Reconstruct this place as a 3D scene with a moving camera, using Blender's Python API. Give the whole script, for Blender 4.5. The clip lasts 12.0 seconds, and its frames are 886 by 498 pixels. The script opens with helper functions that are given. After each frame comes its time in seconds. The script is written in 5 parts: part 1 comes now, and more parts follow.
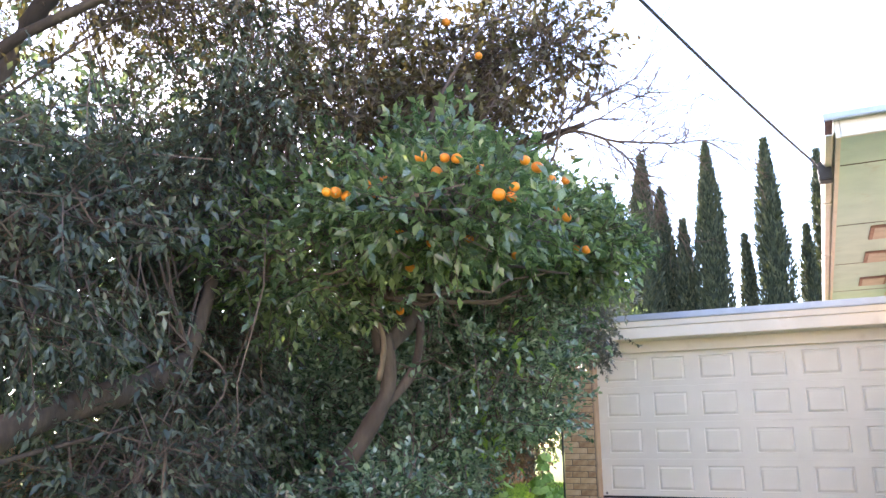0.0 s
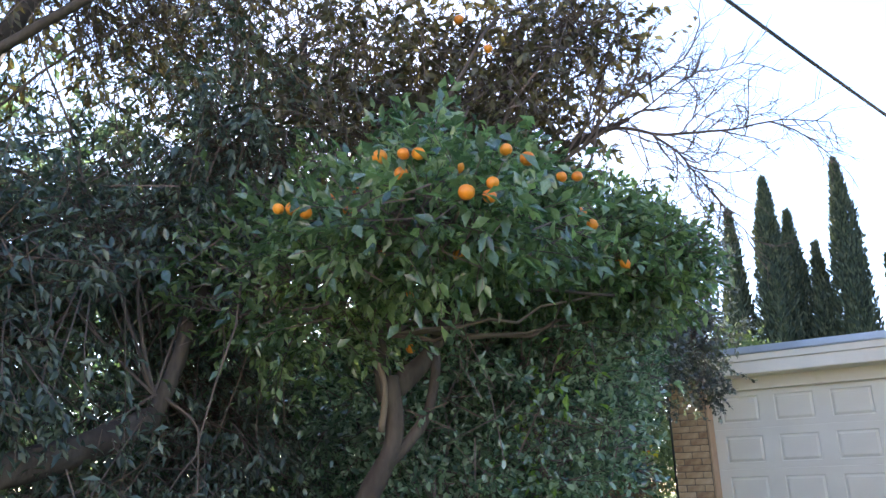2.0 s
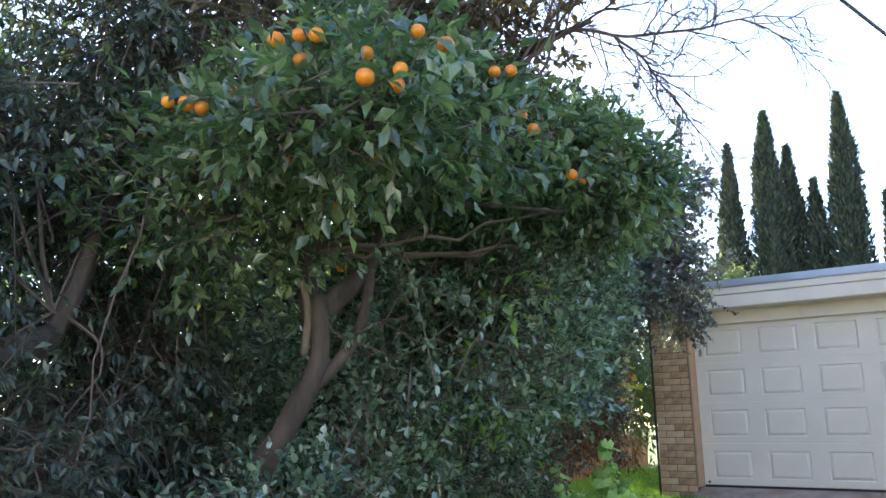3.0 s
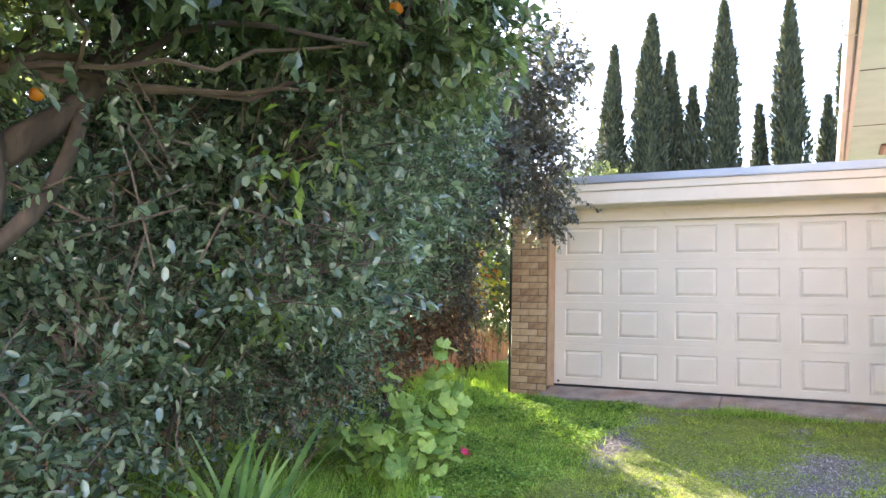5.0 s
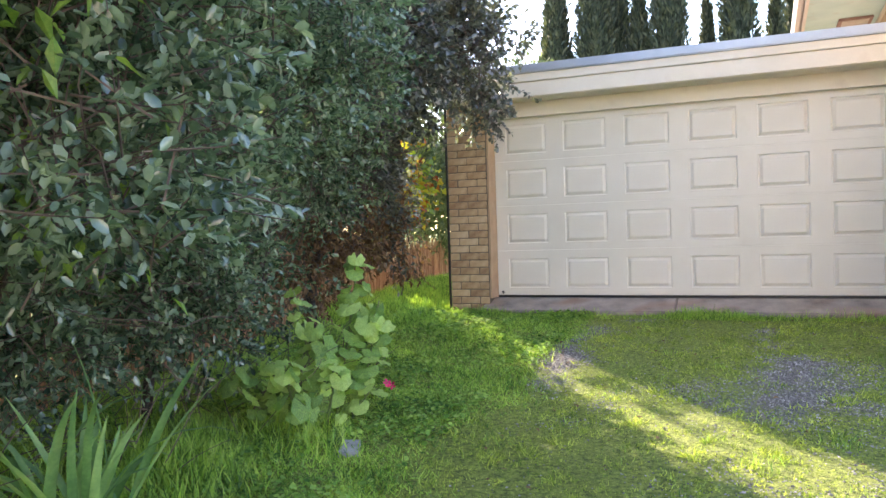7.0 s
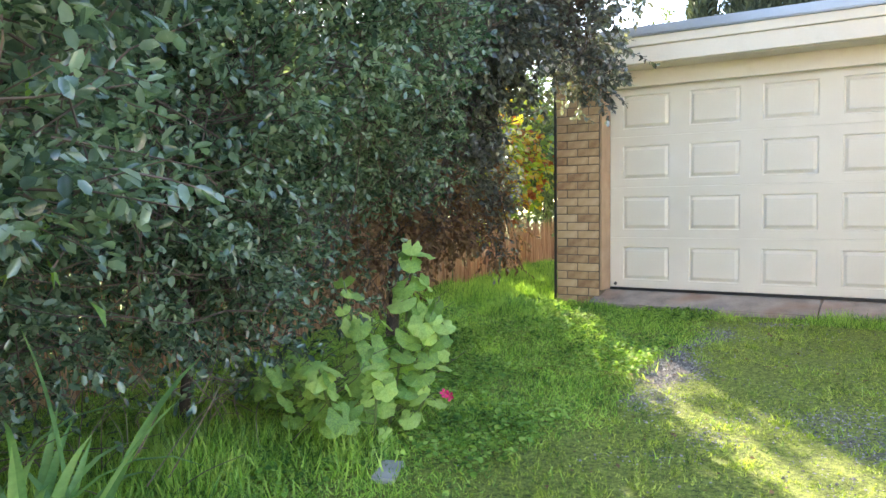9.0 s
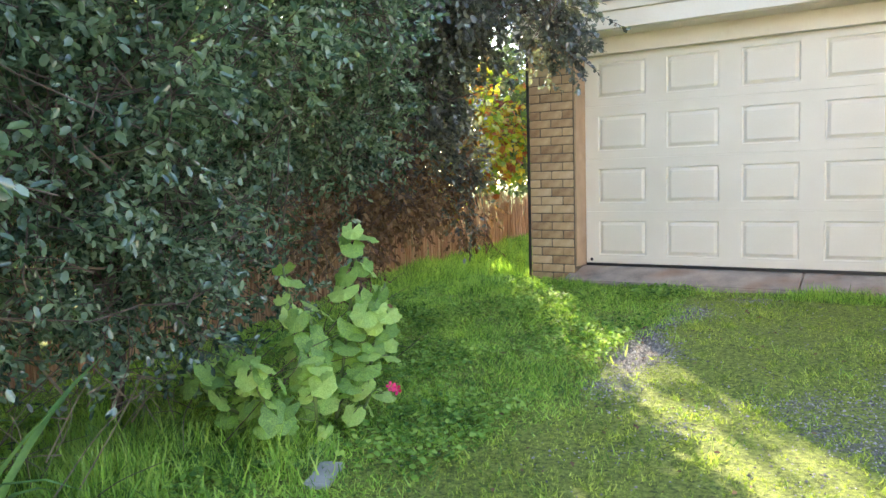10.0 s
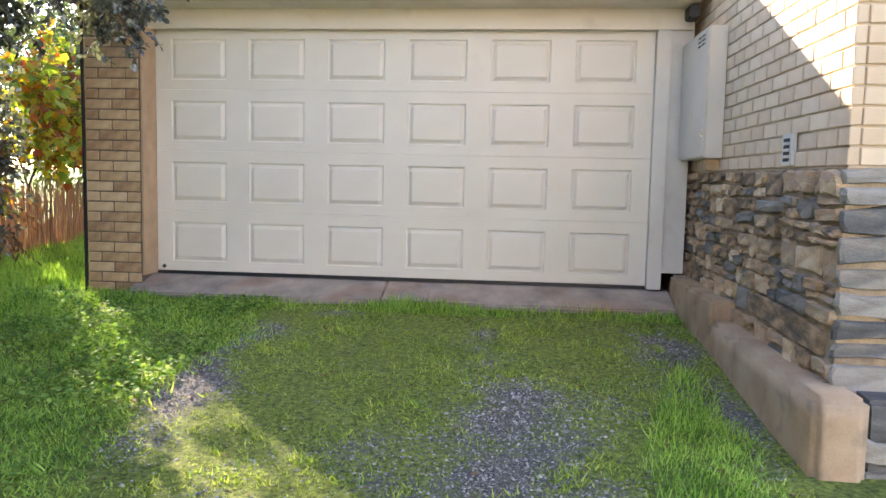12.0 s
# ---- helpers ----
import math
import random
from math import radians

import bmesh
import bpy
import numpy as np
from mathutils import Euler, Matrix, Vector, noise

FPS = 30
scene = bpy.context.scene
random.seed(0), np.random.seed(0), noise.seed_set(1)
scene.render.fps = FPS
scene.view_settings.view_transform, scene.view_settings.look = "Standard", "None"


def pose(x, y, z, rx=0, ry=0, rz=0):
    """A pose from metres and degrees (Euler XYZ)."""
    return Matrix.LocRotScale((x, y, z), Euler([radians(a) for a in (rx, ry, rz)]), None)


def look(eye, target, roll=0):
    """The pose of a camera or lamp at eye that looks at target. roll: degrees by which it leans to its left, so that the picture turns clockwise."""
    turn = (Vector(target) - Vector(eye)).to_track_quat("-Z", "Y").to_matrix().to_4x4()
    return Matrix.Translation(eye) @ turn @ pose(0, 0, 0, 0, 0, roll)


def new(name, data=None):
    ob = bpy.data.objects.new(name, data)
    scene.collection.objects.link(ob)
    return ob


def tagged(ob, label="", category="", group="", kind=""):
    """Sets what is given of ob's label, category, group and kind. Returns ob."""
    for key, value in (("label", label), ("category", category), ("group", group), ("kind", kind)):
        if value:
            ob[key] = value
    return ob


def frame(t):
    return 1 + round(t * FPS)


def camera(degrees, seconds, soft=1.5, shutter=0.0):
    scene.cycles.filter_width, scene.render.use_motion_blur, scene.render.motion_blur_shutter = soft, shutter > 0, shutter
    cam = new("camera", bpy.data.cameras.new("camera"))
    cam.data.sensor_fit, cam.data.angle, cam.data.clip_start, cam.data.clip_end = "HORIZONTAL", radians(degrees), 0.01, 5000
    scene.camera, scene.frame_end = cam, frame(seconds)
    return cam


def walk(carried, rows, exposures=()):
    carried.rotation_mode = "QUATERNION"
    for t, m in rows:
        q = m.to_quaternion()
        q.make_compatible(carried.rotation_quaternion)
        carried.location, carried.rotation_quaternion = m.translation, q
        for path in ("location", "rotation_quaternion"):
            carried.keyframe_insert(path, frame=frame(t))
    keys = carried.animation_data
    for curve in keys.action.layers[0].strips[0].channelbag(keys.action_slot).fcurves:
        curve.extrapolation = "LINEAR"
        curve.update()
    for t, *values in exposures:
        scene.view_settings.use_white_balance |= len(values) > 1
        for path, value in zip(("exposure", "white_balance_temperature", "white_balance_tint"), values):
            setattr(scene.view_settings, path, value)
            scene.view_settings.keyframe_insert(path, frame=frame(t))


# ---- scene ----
cam = camera(59.5, 12.0)
PATH = [
    (0, (3.053, -11.959, 0.715), (2.221, -10.209, 1.209), -0.3),
    (0.5, (3.098, -11.741, 0.717), (2.221, -10.032, 1.272), -1.2),
    (1, (3.184, -11.521, 0.75), (2.227, -9.867, 1.34), -1.7),
    (1.5, (3.227, -11.349, 0.746), (2.197, -9.748, 1.359), -1.5),
    (2, (3.228, -11.118, 0.772), (2.141, -9.554, 1.382), -1.2),
    (2.5, (3.229, -10.929, 0.761), (2.123, -9.357, 1.311), -1.1),
    (3, (3.282, -10.688, 0.752), (2.167, -9.09, 1.203), -0.6),
    (3.2, (3.286, -10.594, 0.764), (2.187, -8.973, 1.172), -0.4),
    (4.8, (3.153, -9.825, 0.81), (2.227, -8.062, 0.992), 1.5),
    (5, (3.168, -9.733, 0.796), (2.284, -7.948, 0.974), 1.5),
    (5.5, (3.179, -9.484, 0.79), (2.409, -7.645, 0.943), 1.9),
    (6, (3.129, -9.247, 0.792), (2.448, -7.368, 0.878), 1.4),
    (6.5, (3.025, -9.001, 0.803), (2.346, -7.12, 0.815), -0.1),
    (7, (3.0, -8.771, 0.771), (2.221, -6.929, 0.727), -1.8),
    (7.2, (3.011, -8.67, 0.781), (2.163, -6.86, 0.723), -1.6),
    (8.8, (3.013, -7.972, 0.811), (1.927, -6.294, 0.74), -0.1),
    (9, (3.014, -7.899, 0.804), (1.923, -6.225, 0.71), -0.5),
    (9.5, (3.027, -7.677, 0.808), (1.924, -6.015, 0.672), -1.1),
    (10, (3.058, -7.498, 0.831), (1.98, -5.821, 0.667), -1.5),
    (10.5, (3.059, -7.3, 0.818), (2.094, -5.558, 0.634), -1.2),
    (11, (3.067, -7.024, 0.845), (2.384, -5.157, 0.629), -0.4),
    (11.5, (3.103, -6.769, 0.846), (2.725, -4.819, 0.611), 1.0),
    (12, (3.159, -6.537, 0.868), (2.967, -4.555, 0.683), 1.2),
]
EXPOSURES = [(0.0, 2.62, 6500, 26), (1.0, 2.4, 6400, 23), (2.5, 1.95, 5800, 20), (3.2, 2.12, 6000, 20), (4.8, 2.75, 6700, 26), (6.5, 2.55, 6900, 24), (9.5, 2.85, 6900, 15), (11.0, 2.7, 6950, 17), (12.0, 2.5, 6950, 22)]
walk(cam, [(t, look(eye, target, roll)) for t, eye, target, roll in PATH], EXPOSURES)

SUN_AZ, SUN_EL = -42.3, 22.0

# ---- light ----
world = bpy.data.worlds.new("sky")
scene.world = world
world.use_nodes = True
wn = world.node_tree
sky = wn.nodes.new("ShaderNodeTexSky")
sky.sky_type = 'NISHITA'
sky.sun_disc = False
sky.sun_elevation = radians(SUN_EL)
sky.sun_rotation = radians(SUN_AZ)
sky.air_density, sky.dust_density, sky.ozone_density = 1.0, 0.3, 2.0
bgn = wn.nodes["Background"]
bgn.inputs[1].default_value = 0.15
wn.links.new(sky.outputs[0], bgn.inputs[0])

sun = new("sun", bpy.data.lights.new("sun", 'SUN'))
sun.data.energy, sun.data.angle, sun.data.color = 4.2, radians(0.53), (1.0, 0.88, 0.7)
sd = Vector((math.sin(radians(SUN_AZ)) * math.cos(radians(SUN_EL)), math.cos(radians(SUN_AZ)) * math.cos(radians(SUN_EL)), math.sin(radians(SUN_EL))))
sun.matrix_world = look(sd * 40, (0, 0, 0))


# ---- materials ----
def material(name, stops, rough=0.7, scale=8.0, fine=60.0, bump=0.2, dist=0.01, metal=0.0, island=0.0, rand=0.0, stretch=(1, 1, 1), translucent=0.0, spec=0.5, stain=None, coat=0.0):
    """Noise at two scales through a colour ramp, with bump; island / rand vary the value per piece."""
    m = bpy.data.materials.new(name)
    m.use_nodes = True
    nt = m.node_tree
    N, L = nt.nodes.new, nt.links.new
    bsdf = nt.nodes["Principled BSDF"]
    tc = N("ShaderNodeTexCoord")
    mp = N("ShaderNodeMapping")
    mp.inputs["Scale"].default_value = stretch
    L(tc.outputs["Object"], mp.inputs[0])
    big, small = N("ShaderNodeTexNoise"), N("ShaderNodeTexNoise")
    for nd, sc, det in ((big, scale, 4), (small, fine, 6)):
        nd.inputs["Scale"].default_value, nd.inputs["Detail"].default_value = sc, det
        L(mp.outputs[0], nd.inputs["Vector"])
    mix = N("ShaderNodeMath")
    mix.operation = 'MULTIPLY_ADD'
    L(small.outputs[0], mix.inputs[0])
    mix.inputs[1].default_value = 0.45
    half = N("ShaderNodeMath")
    half.operation = 'MULTIPLY_ADD'
    L(big.outputs[0], half.inputs[0])
    half.inputs[1].default_value, half.inputs[2].default_value = 1.3, -0.37
    L(half.outputs[0], mix.inputs[2])
    last = mix.outputs[0]
    for amount, node_type, socket in ((island, "ShaderNodeNewGeometry", "Random Per Island"), (rand, "ShaderNodeObjectInfo", "Random")):
        if amount:
            src, add = N(node_type), N("ShaderNodeMath")
            off = N("ShaderNodeMath")
            off.operation = 'MULTIPLY_ADD'
            L(src.outputs[socket], off.inputs[0])
            off.inputs[1].default_value, off.inputs[2].default_value = amount, -amount / 2
            L(off.outputs[0], add.inputs[0])
            L(last, add.inputs[1])
            last = add.outputs[0]
    ramp = N("ShaderNodeValToRGB")
    els = ramp.color_ramp.elements
    while len(els) < len(stops):
        els.new(0.5)
    for e, (p, c) in zip(els, stops):
        e.position, e.color = p, (*c, 1)
    L(last, ramp.inputs[0])
    col = ramp.outputs[0]
    if stain:
        st, sr, mx = N("ShaderNodeTexNoise"), N("ShaderNodeMapRange"), N("ShaderNodeMixRGB")
        st.inputs["Scale"].default_value, st.inputs["Detail"].default_value = stain[1], 8
        L(mp.outputs[0], st.inputs["Vector"])
        L(st.outputs[0], sr.inputs[0])
        sr.inputs[1].default_value, sr.inputs[2].default_value, sr.inputs[4].default_value = stain[2], stain[2] + 0.15, stain[3]
        L(sr.outputs[0], mx.inputs[0])
        L(col, mx.inputs[1])
        mx.inputs[2].default_value = (*stain[0], 1)
        col = mx.outputs[0]
    L(col, bsdf.inputs["Base Color"])
    rr = N("ShaderNodeMapRange")
    L(small.outputs[0], rr.inputs[0])
    rr.inputs[3].default_value, rr.inputs[4].default_value = max(0.05, rough - 0.12), min(1, rough + 0.12)
    L(rr.outputs[0], bsdf.inputs["Roughness"])
    bsdf.inputs["Metallic"].default_value = metal
    bsdf.inputs["Coat Weight"].default_value, bsdf.inputs["Coat Roughness"].default_value = coat, 0.18
    bsdf.inputs["Specular IOR Level"].default_value = spec
    if bump:
        bp = N("ShaderNodeBump")
        bp.inputs["Strength"].default_value, bp.inputs["Distance"].default_value = bump, dist
        L(mix.outputs[0], bp.inputs["Height"])
        L(bp.outputs[0], bsdf.inputs["Normal"])
    if translucent:
        tr, ms = N("ShaderNodeBsdfTranslucent"), N("ShaderNodeMixShader")
        bright = N("ShaderNodeMixRGB")
        bright.blend_type = 'MULTIPLY'
        bright.inputs[0].default_value = 1
        L(col, bright.inputs[1])
        bright.inputs[2].default_value = (1.5, 1.6, 0.7, 1)
        L(bright.outputs[0], tr.inputs[0])
        ms.inputs[0].default_value = translucent
        L(bsdf.outputs[0], ms.inputs[1])
        L(tr.outputs[0], ms.inputs[2])
        L(ms.outputs[0], nt.nodes["Material Output"].inputs[0])
    return m


M_DOOR = material("door_paint", [(0.2, (0.70, 0.66, 0.58)), (0.8, (0.77, 0.73, 0.65))], 0.45, 2.0, 90, 0.05, 0.002, stain=((0.6, 0.55, 0.46), 3.0, 0.62, 0.35))
M_TRIM = material("trim_paint", [(0.2, (0.66, 0.63, 0.58)), (0.8, (0.75, 0.72, 0.67))], 0.5, 3.0, 70, 0.12, 0.003, stain=((0.5, 0.45, 0.38), 5.0, 0.6, 0.4))
M_FASCIA = material("fascia_paint", [(0.2, (0.68, 0.62, 0.52)), (0.8, (0.77, 0.71, 0.61))], 0.5, 2.0, 60, 0.1, 0.003, stain=((0.5, 0.42, 0.32), 4.0, 0.62, 0.4))
M_CAP = material("roof_cap_steel", [(0.2, (0.34, 0.38, 0.44)), (0.8, (0.44, 0.48, 0.54))], 0.4, 2.0, 50, 0.05, 0.002, metal=0.35)
M_WEATHER = material("weathered_board", [(0.2, (0.40, 0.37, 0.33)), (0.8, (0.54, 0.50, 0.45))], 0.7, 6.0, 80, 0.25, 0.004, stretch=(1, 1, 0.15))
M_BRICK = material("tan_brick", [(0.05, (0.27, 0.15, 0.085)), (0.4, (0.44, 0.29, 0.165)), (0.7, (0.53, 0.37, 0.22)), (1.0, (0.60, 0.45, 0.29))], 0.85, 9.0, 120, 0.5, 0.004, rand=0.6)
M_CREAM = material("cream_brick", [(0.05, (0.58, 0.42, 0.28)), (0.5, (0.69, 0.53, 0.37)), (1.0, (0.76, 0.62, 0.46))], 0.8, 8.0, 110, 0.4, 0.003, rand=0.5)
M_CREAM_J = material("cream_brick_far", [(0.05, (0.58, 0.42, 0.28)), (0.5, (0.69, 0.53, 0.37)), (1.0, (0.76, 0.62, 0.46))], 0.8, 8.0, 110, 0.4, 0.003, island=0.5)
M_CEMENT = material("cement_render", [(0.2, (0.40, 0.27, 0.17)), (0.8, (0.54, 0.38, 0.25))], 0.9, 6.0, 90, 0.4, 0.004)
M_PLAIN = material("plain_wall_paint", [(0.2, (0.70, 0.66, 0.60)), (0.8, (0.78, 0.74, 0.68))], 0.9, 2.0, 40, 0.2, 0.01)
M_MORTAR = material("mortar", [(0.2, (0.11, 0.085, 0.065)), (0.8, (0.22, 0.175, 0.135))], 0.95, 12.0, 150, 0.6, 0.004)
M_MORTAR2 = material("cream_mortar", [(0.2, (0.54, 0.41, 0.28)), (0.8, (0.64, 0.50, 0.36))], 0.95, 12.0, 150, 0.5, 0.004)
M_STONE = material("slate_stone", [(0.0, (0.13, 0.095, 0.07)), (0.2, (0.30, 0.20, 0.12)), (0.4, (0.50, 0.32, 0.18)), (0.58, (0.39, 0.30, 0.22)), (0.78, (0.62, 0.42, 0.24)), (1.0, (0.70, 0.56, 0.40))], 0.75, 7.0, 60, 0.9, 0.012, rand=0.9, stretch=(1, 1, 2.4))
M_SLATE = material("blue_slate", [(0.0, (0.06, 0.06, 0.063)), (0.35, (0.13, 0.128, 0.125)), (0.6, (0.22, 0.20, 0.175)), (1.0, (0.34, 0.32, 0.30))], 0.65, 6.0, 70, 0.8, 0.01, rand=0.7, stretch=(1, 1, 3.0), stain=((0.30, 0.2, 0.12), 5.0, 0.6, 0.45))
M_STONE_M = material("stone_mortar", [(0.2, (0.22, 0.165, 0.11)), (0.8, (0.50, 0.38, 0.26))], 0.95, 10.0, 90, 0.8, 0.01, stain=((0.16, 0.12, 0.09), 7.0, 0.55, 0.7))
M_KERB = material("aged_concrete", [(0.1, (0.31, 0.205, 0.13)), (0.5, (0.45, 0.32, 0.21)), (0.9, (0.54, 0.41, 0.29))], 0.9, 4.0, 90, 0.5, 0.006, stain=((0.15, 0.13, 0.11), 6.0, 0.58, 0.6))
M_APRON = material("apron_concrete", [(0.1, (0.15, 0.135, 0.125)), (0.4, (0.31, 0.265, 0.23)), (0.9, (0.50, 0.41, 0.345))], 0.9, 5.0, 80, 0.6, 0.008, stain=((0.33, 0.18, 0.11), 1.6, 0.55, 0.6))
M_SOFFIT = material("soffit_paint", [(0.2, (0.42, 0.63, 0.62)), (0.8, (0.53, 0.73, 0.71))], 0.6, 3.0, 50, 0.1, 0.003, stain=((0.40, 0.45, 0.40), 4.0, 0.6, 0.5))
M_GAP = material("dark_gap", [(0.2, (0.03, 0.03, 0.03)), (0.8, (0.06, 0.055, 0.05))], 0.9)
M_VENT = material("vent_timber", [(0.2, (0.24, 0.15, 0.13)), (0.8, (0.36, 0.25, 0.22))], 0.8, 9.0, 80, 0.3, 0.004)
M_ROOF = material("roof_tile", [(0.2, (0.10, 0.07, 0.06)), (0.8, (0.18, 0.13, 0.11))], 0.85, 8.0, 60, 0.5, 0.01)
M_BLACK = material("black_plastic", [(0.2, (0.015, 0.015, 0.017)), (0.8, (0.03, 0.03, 0.033))], 0.45)
M_BOXP = material("meter_box_paint", [(0.2, (0.62, 0.58, 0.51)), (0.8, (0.70, 0.66, 0.59))], 0.4, 3.0, 70, 0.06, 0.002, stain=((0.45, 0.38, 0.30), 7.0, 0.62, 0.4))
M_WHITE = material("white_plastic", [(0.2, (0.70, 0.68, 0.64)), (0.8, (0.78, 0.76, 0.72))], 0.4)
M_CHROME = material("lamp_metal", [(0.2, (0.55, 0.52, 0.48)), (0.8, (0.68, 0.65, 0.6))], 0.25, metal=0.9)
M_PAVER = material("paving_slab", [(0.2, (0.26, 0.26, 0.26)), (0.8, (0.42, 0.42, 0.41))], 0.85, 6.0, 90, 0.4, 0.005)
M_REED = material("brushwood", [(0.0, (0.24, 0.12, 0.07)), (0.5, (0.50, 0.28, 0.16)), (1.0, (0.68, 0.46, 0.29))], 0.9, 10.0, 60, 0.4, 0.004, island=0.7, stretch=(1, 1, 0.1))
M_BARK = material("grey_bark", [(0.1, (0.03, 0.022, 0.018)), (0.5, (0.055, 0.041, 0.033)), (0.9, (0.115, 0.088, 0.068))], 0.95, 9.0, 45, 0.9, 0.015, stretch=(1, 1, 0.3))
M_PALE = material("pale_bark", [(0.1, (0.08, 0.058, 0.042)), (0.9, (0.21, 0.16, 0.115))], 0.9, 12.0, 60, 0.7, 0.01, stretch=(1, 1, 0.3))
M_TWIG = material("twig_bark", [(0.1, (0.06, 0.042, 0.034)), (0.9, (0.17, 0.125, 0.10))], 0.9, 10.0, 60, 0.3, 0.004, island=0.4)


def foliage(name, dark, mid, light, rough=0.45, translucent=0.3, spec=0.5, coat=0.0):
    return material(name, [(0.1, dark), (0.5, mid), (0.9, light)], rough, 3.0, 40, 0.15, 0.002, island=0.85, translucent=translucent, spec=spec, coat=coat)


M_L_ORANGE = foliage("citrus_leaf", (0.06, 0.10, 0.06), (0.13, 0.195, 0.12), (0.25, 0.33, 0.19), 0.26, 0.5, 1.0, 0.7)
M_L_VIB = foliage("laurel_leaf", (0.042, 0.078, 0.06), (0.148, 0.228, 0.182), (0.28, 0.365, 0.30), 0.24, 0.42, 1.0, 0.9)
M_L_PURPLE = foliage("plum_leaf", (0.06, 0.066, 0.075), (0.11, 0.122, 0.13), (0.18, 0.195, 0.155), 0.3, 0.28, 0.9, 0.8)
M_L_GREY = foliage("olive_leaf", (0.035, 0.054, 0.045), (0.074, 0.10, 0.08), (0.15, 0.18, 0.14), 0.42, 0.3, 0.7)
M_L_DRY = foliage("dry_leaf", (0.10, 0.05, 0.03), (0.17, 0.095, 0.055), (0.24, 0.15, 0.09), 0.7, 0.3)
M_L_BROWN = foliage("bronze_leaf", (0.06, 0.045, 0.03), (0.10, 0.08, 0.05), (0.15, 0.13, 0.08), 0.5, 0.35)
M_L_SHOOT = foliage("shoot_leaf", (0.07, 0.16, 0.035), (0.16, 0.30, 0.06), (0.32, 0.46, 0.10), 0.4, 0.4)
M_L_YELLOW = material("autumn_leaf", [(0.0, (0.30, 0.07, 0.03)), (0.16, (0.44, 0.18, 0.03)), (0.34, (0.50, 0.36, 0.035)), (0.6, (0.38, 0.42, 0.05)), (1.0, (0.16, 0.26, 0.045))], 0.5, 3.0, 40, 0.15, 0.002, island=1.1, translucent=0.45)
M_L_FAR = foliage("far_leaf", (0.07, 0.10, 0.06), (0.12, 0.16, 0.09), (0.18, 0.22, 0.12), 0.6, 0.35)
M_L_CYP = foliage("cypress_leaf", (0.03, 0.042, 0.03), (0.056, 0.07, 0.048), (0.105, 0.115, 0.075), 0.7, 0.2)
# darker than the leaves: shade inside the crown put into the colour
M_CYP_IN = material("cypress_inner_shade", [(0.2, (0.02, 0.028, 0.017)), (0.8, (0.035, 0.045, 0.025))], 0.95, 6.0, 30, 0.8, 0.05)
M_MALLOW = material("mallow_leaf", [(0.1, (0.13, 0.25, 0.085)), (0.5, (0.27, 0.44, 0.12)), (0.9, (0.46, 0.62, 0.21))], 0.6, 12.0, 70, 0.5, 0.006, rand=0.7, translucent=0.35)
M_STRAP = material("strap_leaf", [(0.1, (0.11, 0.24, 0.09)), (0.5, (0.23, 0.41, 0.155)), (0.9, (0.38, 0.56, 0.23))], 0.4, 6.0, 60, 0.15, 0.003, rand=0.5, translucent=0.35)
M_STEM = material("green_stem", [(0.2, (0.12, 0.18, 0.06)), (0.8, (0.2, 0.27, 0.1))], 0.6)
M_PETAL = material("pink_petal", [(0.2, (0.62, 0.02, 0.14)), (0.8, (0.8, 0.06, 0.25))], 0.5, translucent=0.3)
M_ORANGE = material("orange_peel", [(0.1, (0.62, 0.16, 0.010)), (0.9, (0.80, 0.30, 0.018))], 0.42, 6.0, 180, 0.35, 0.002, rand=0.5)
M_GRASS = foliage("grass_blade", (0.06, 0.15, 0.03), (0.28, 0.49, 0.09), (0.46, 0.62, 0.16), 0.45, 0.4)
M_MOSS = foliage("moss_tuft", (0.10, 0.17, 0.03), (0.29, 0.40, 0.065), (0.47, 0.55, 0.125), 0.7, 0.3)
M_WEED = foliage("weed_leaf", (0.07, 0.16, 0.04), (0.20, 0.36, 0.085), (0.36, 0.52, 0.15), 0.7, 0.4, 0.2)
M_GRAVEL = material("gravel_stone", [(0.0, (0.09, 0.086, 0.08)), (0.5, (0.24, 0.23, 0.217)), (1.0, (0.50, 0.485, 0.46))], 0.85, 20.0, 120, 0.4, 0.003, island=0.9)


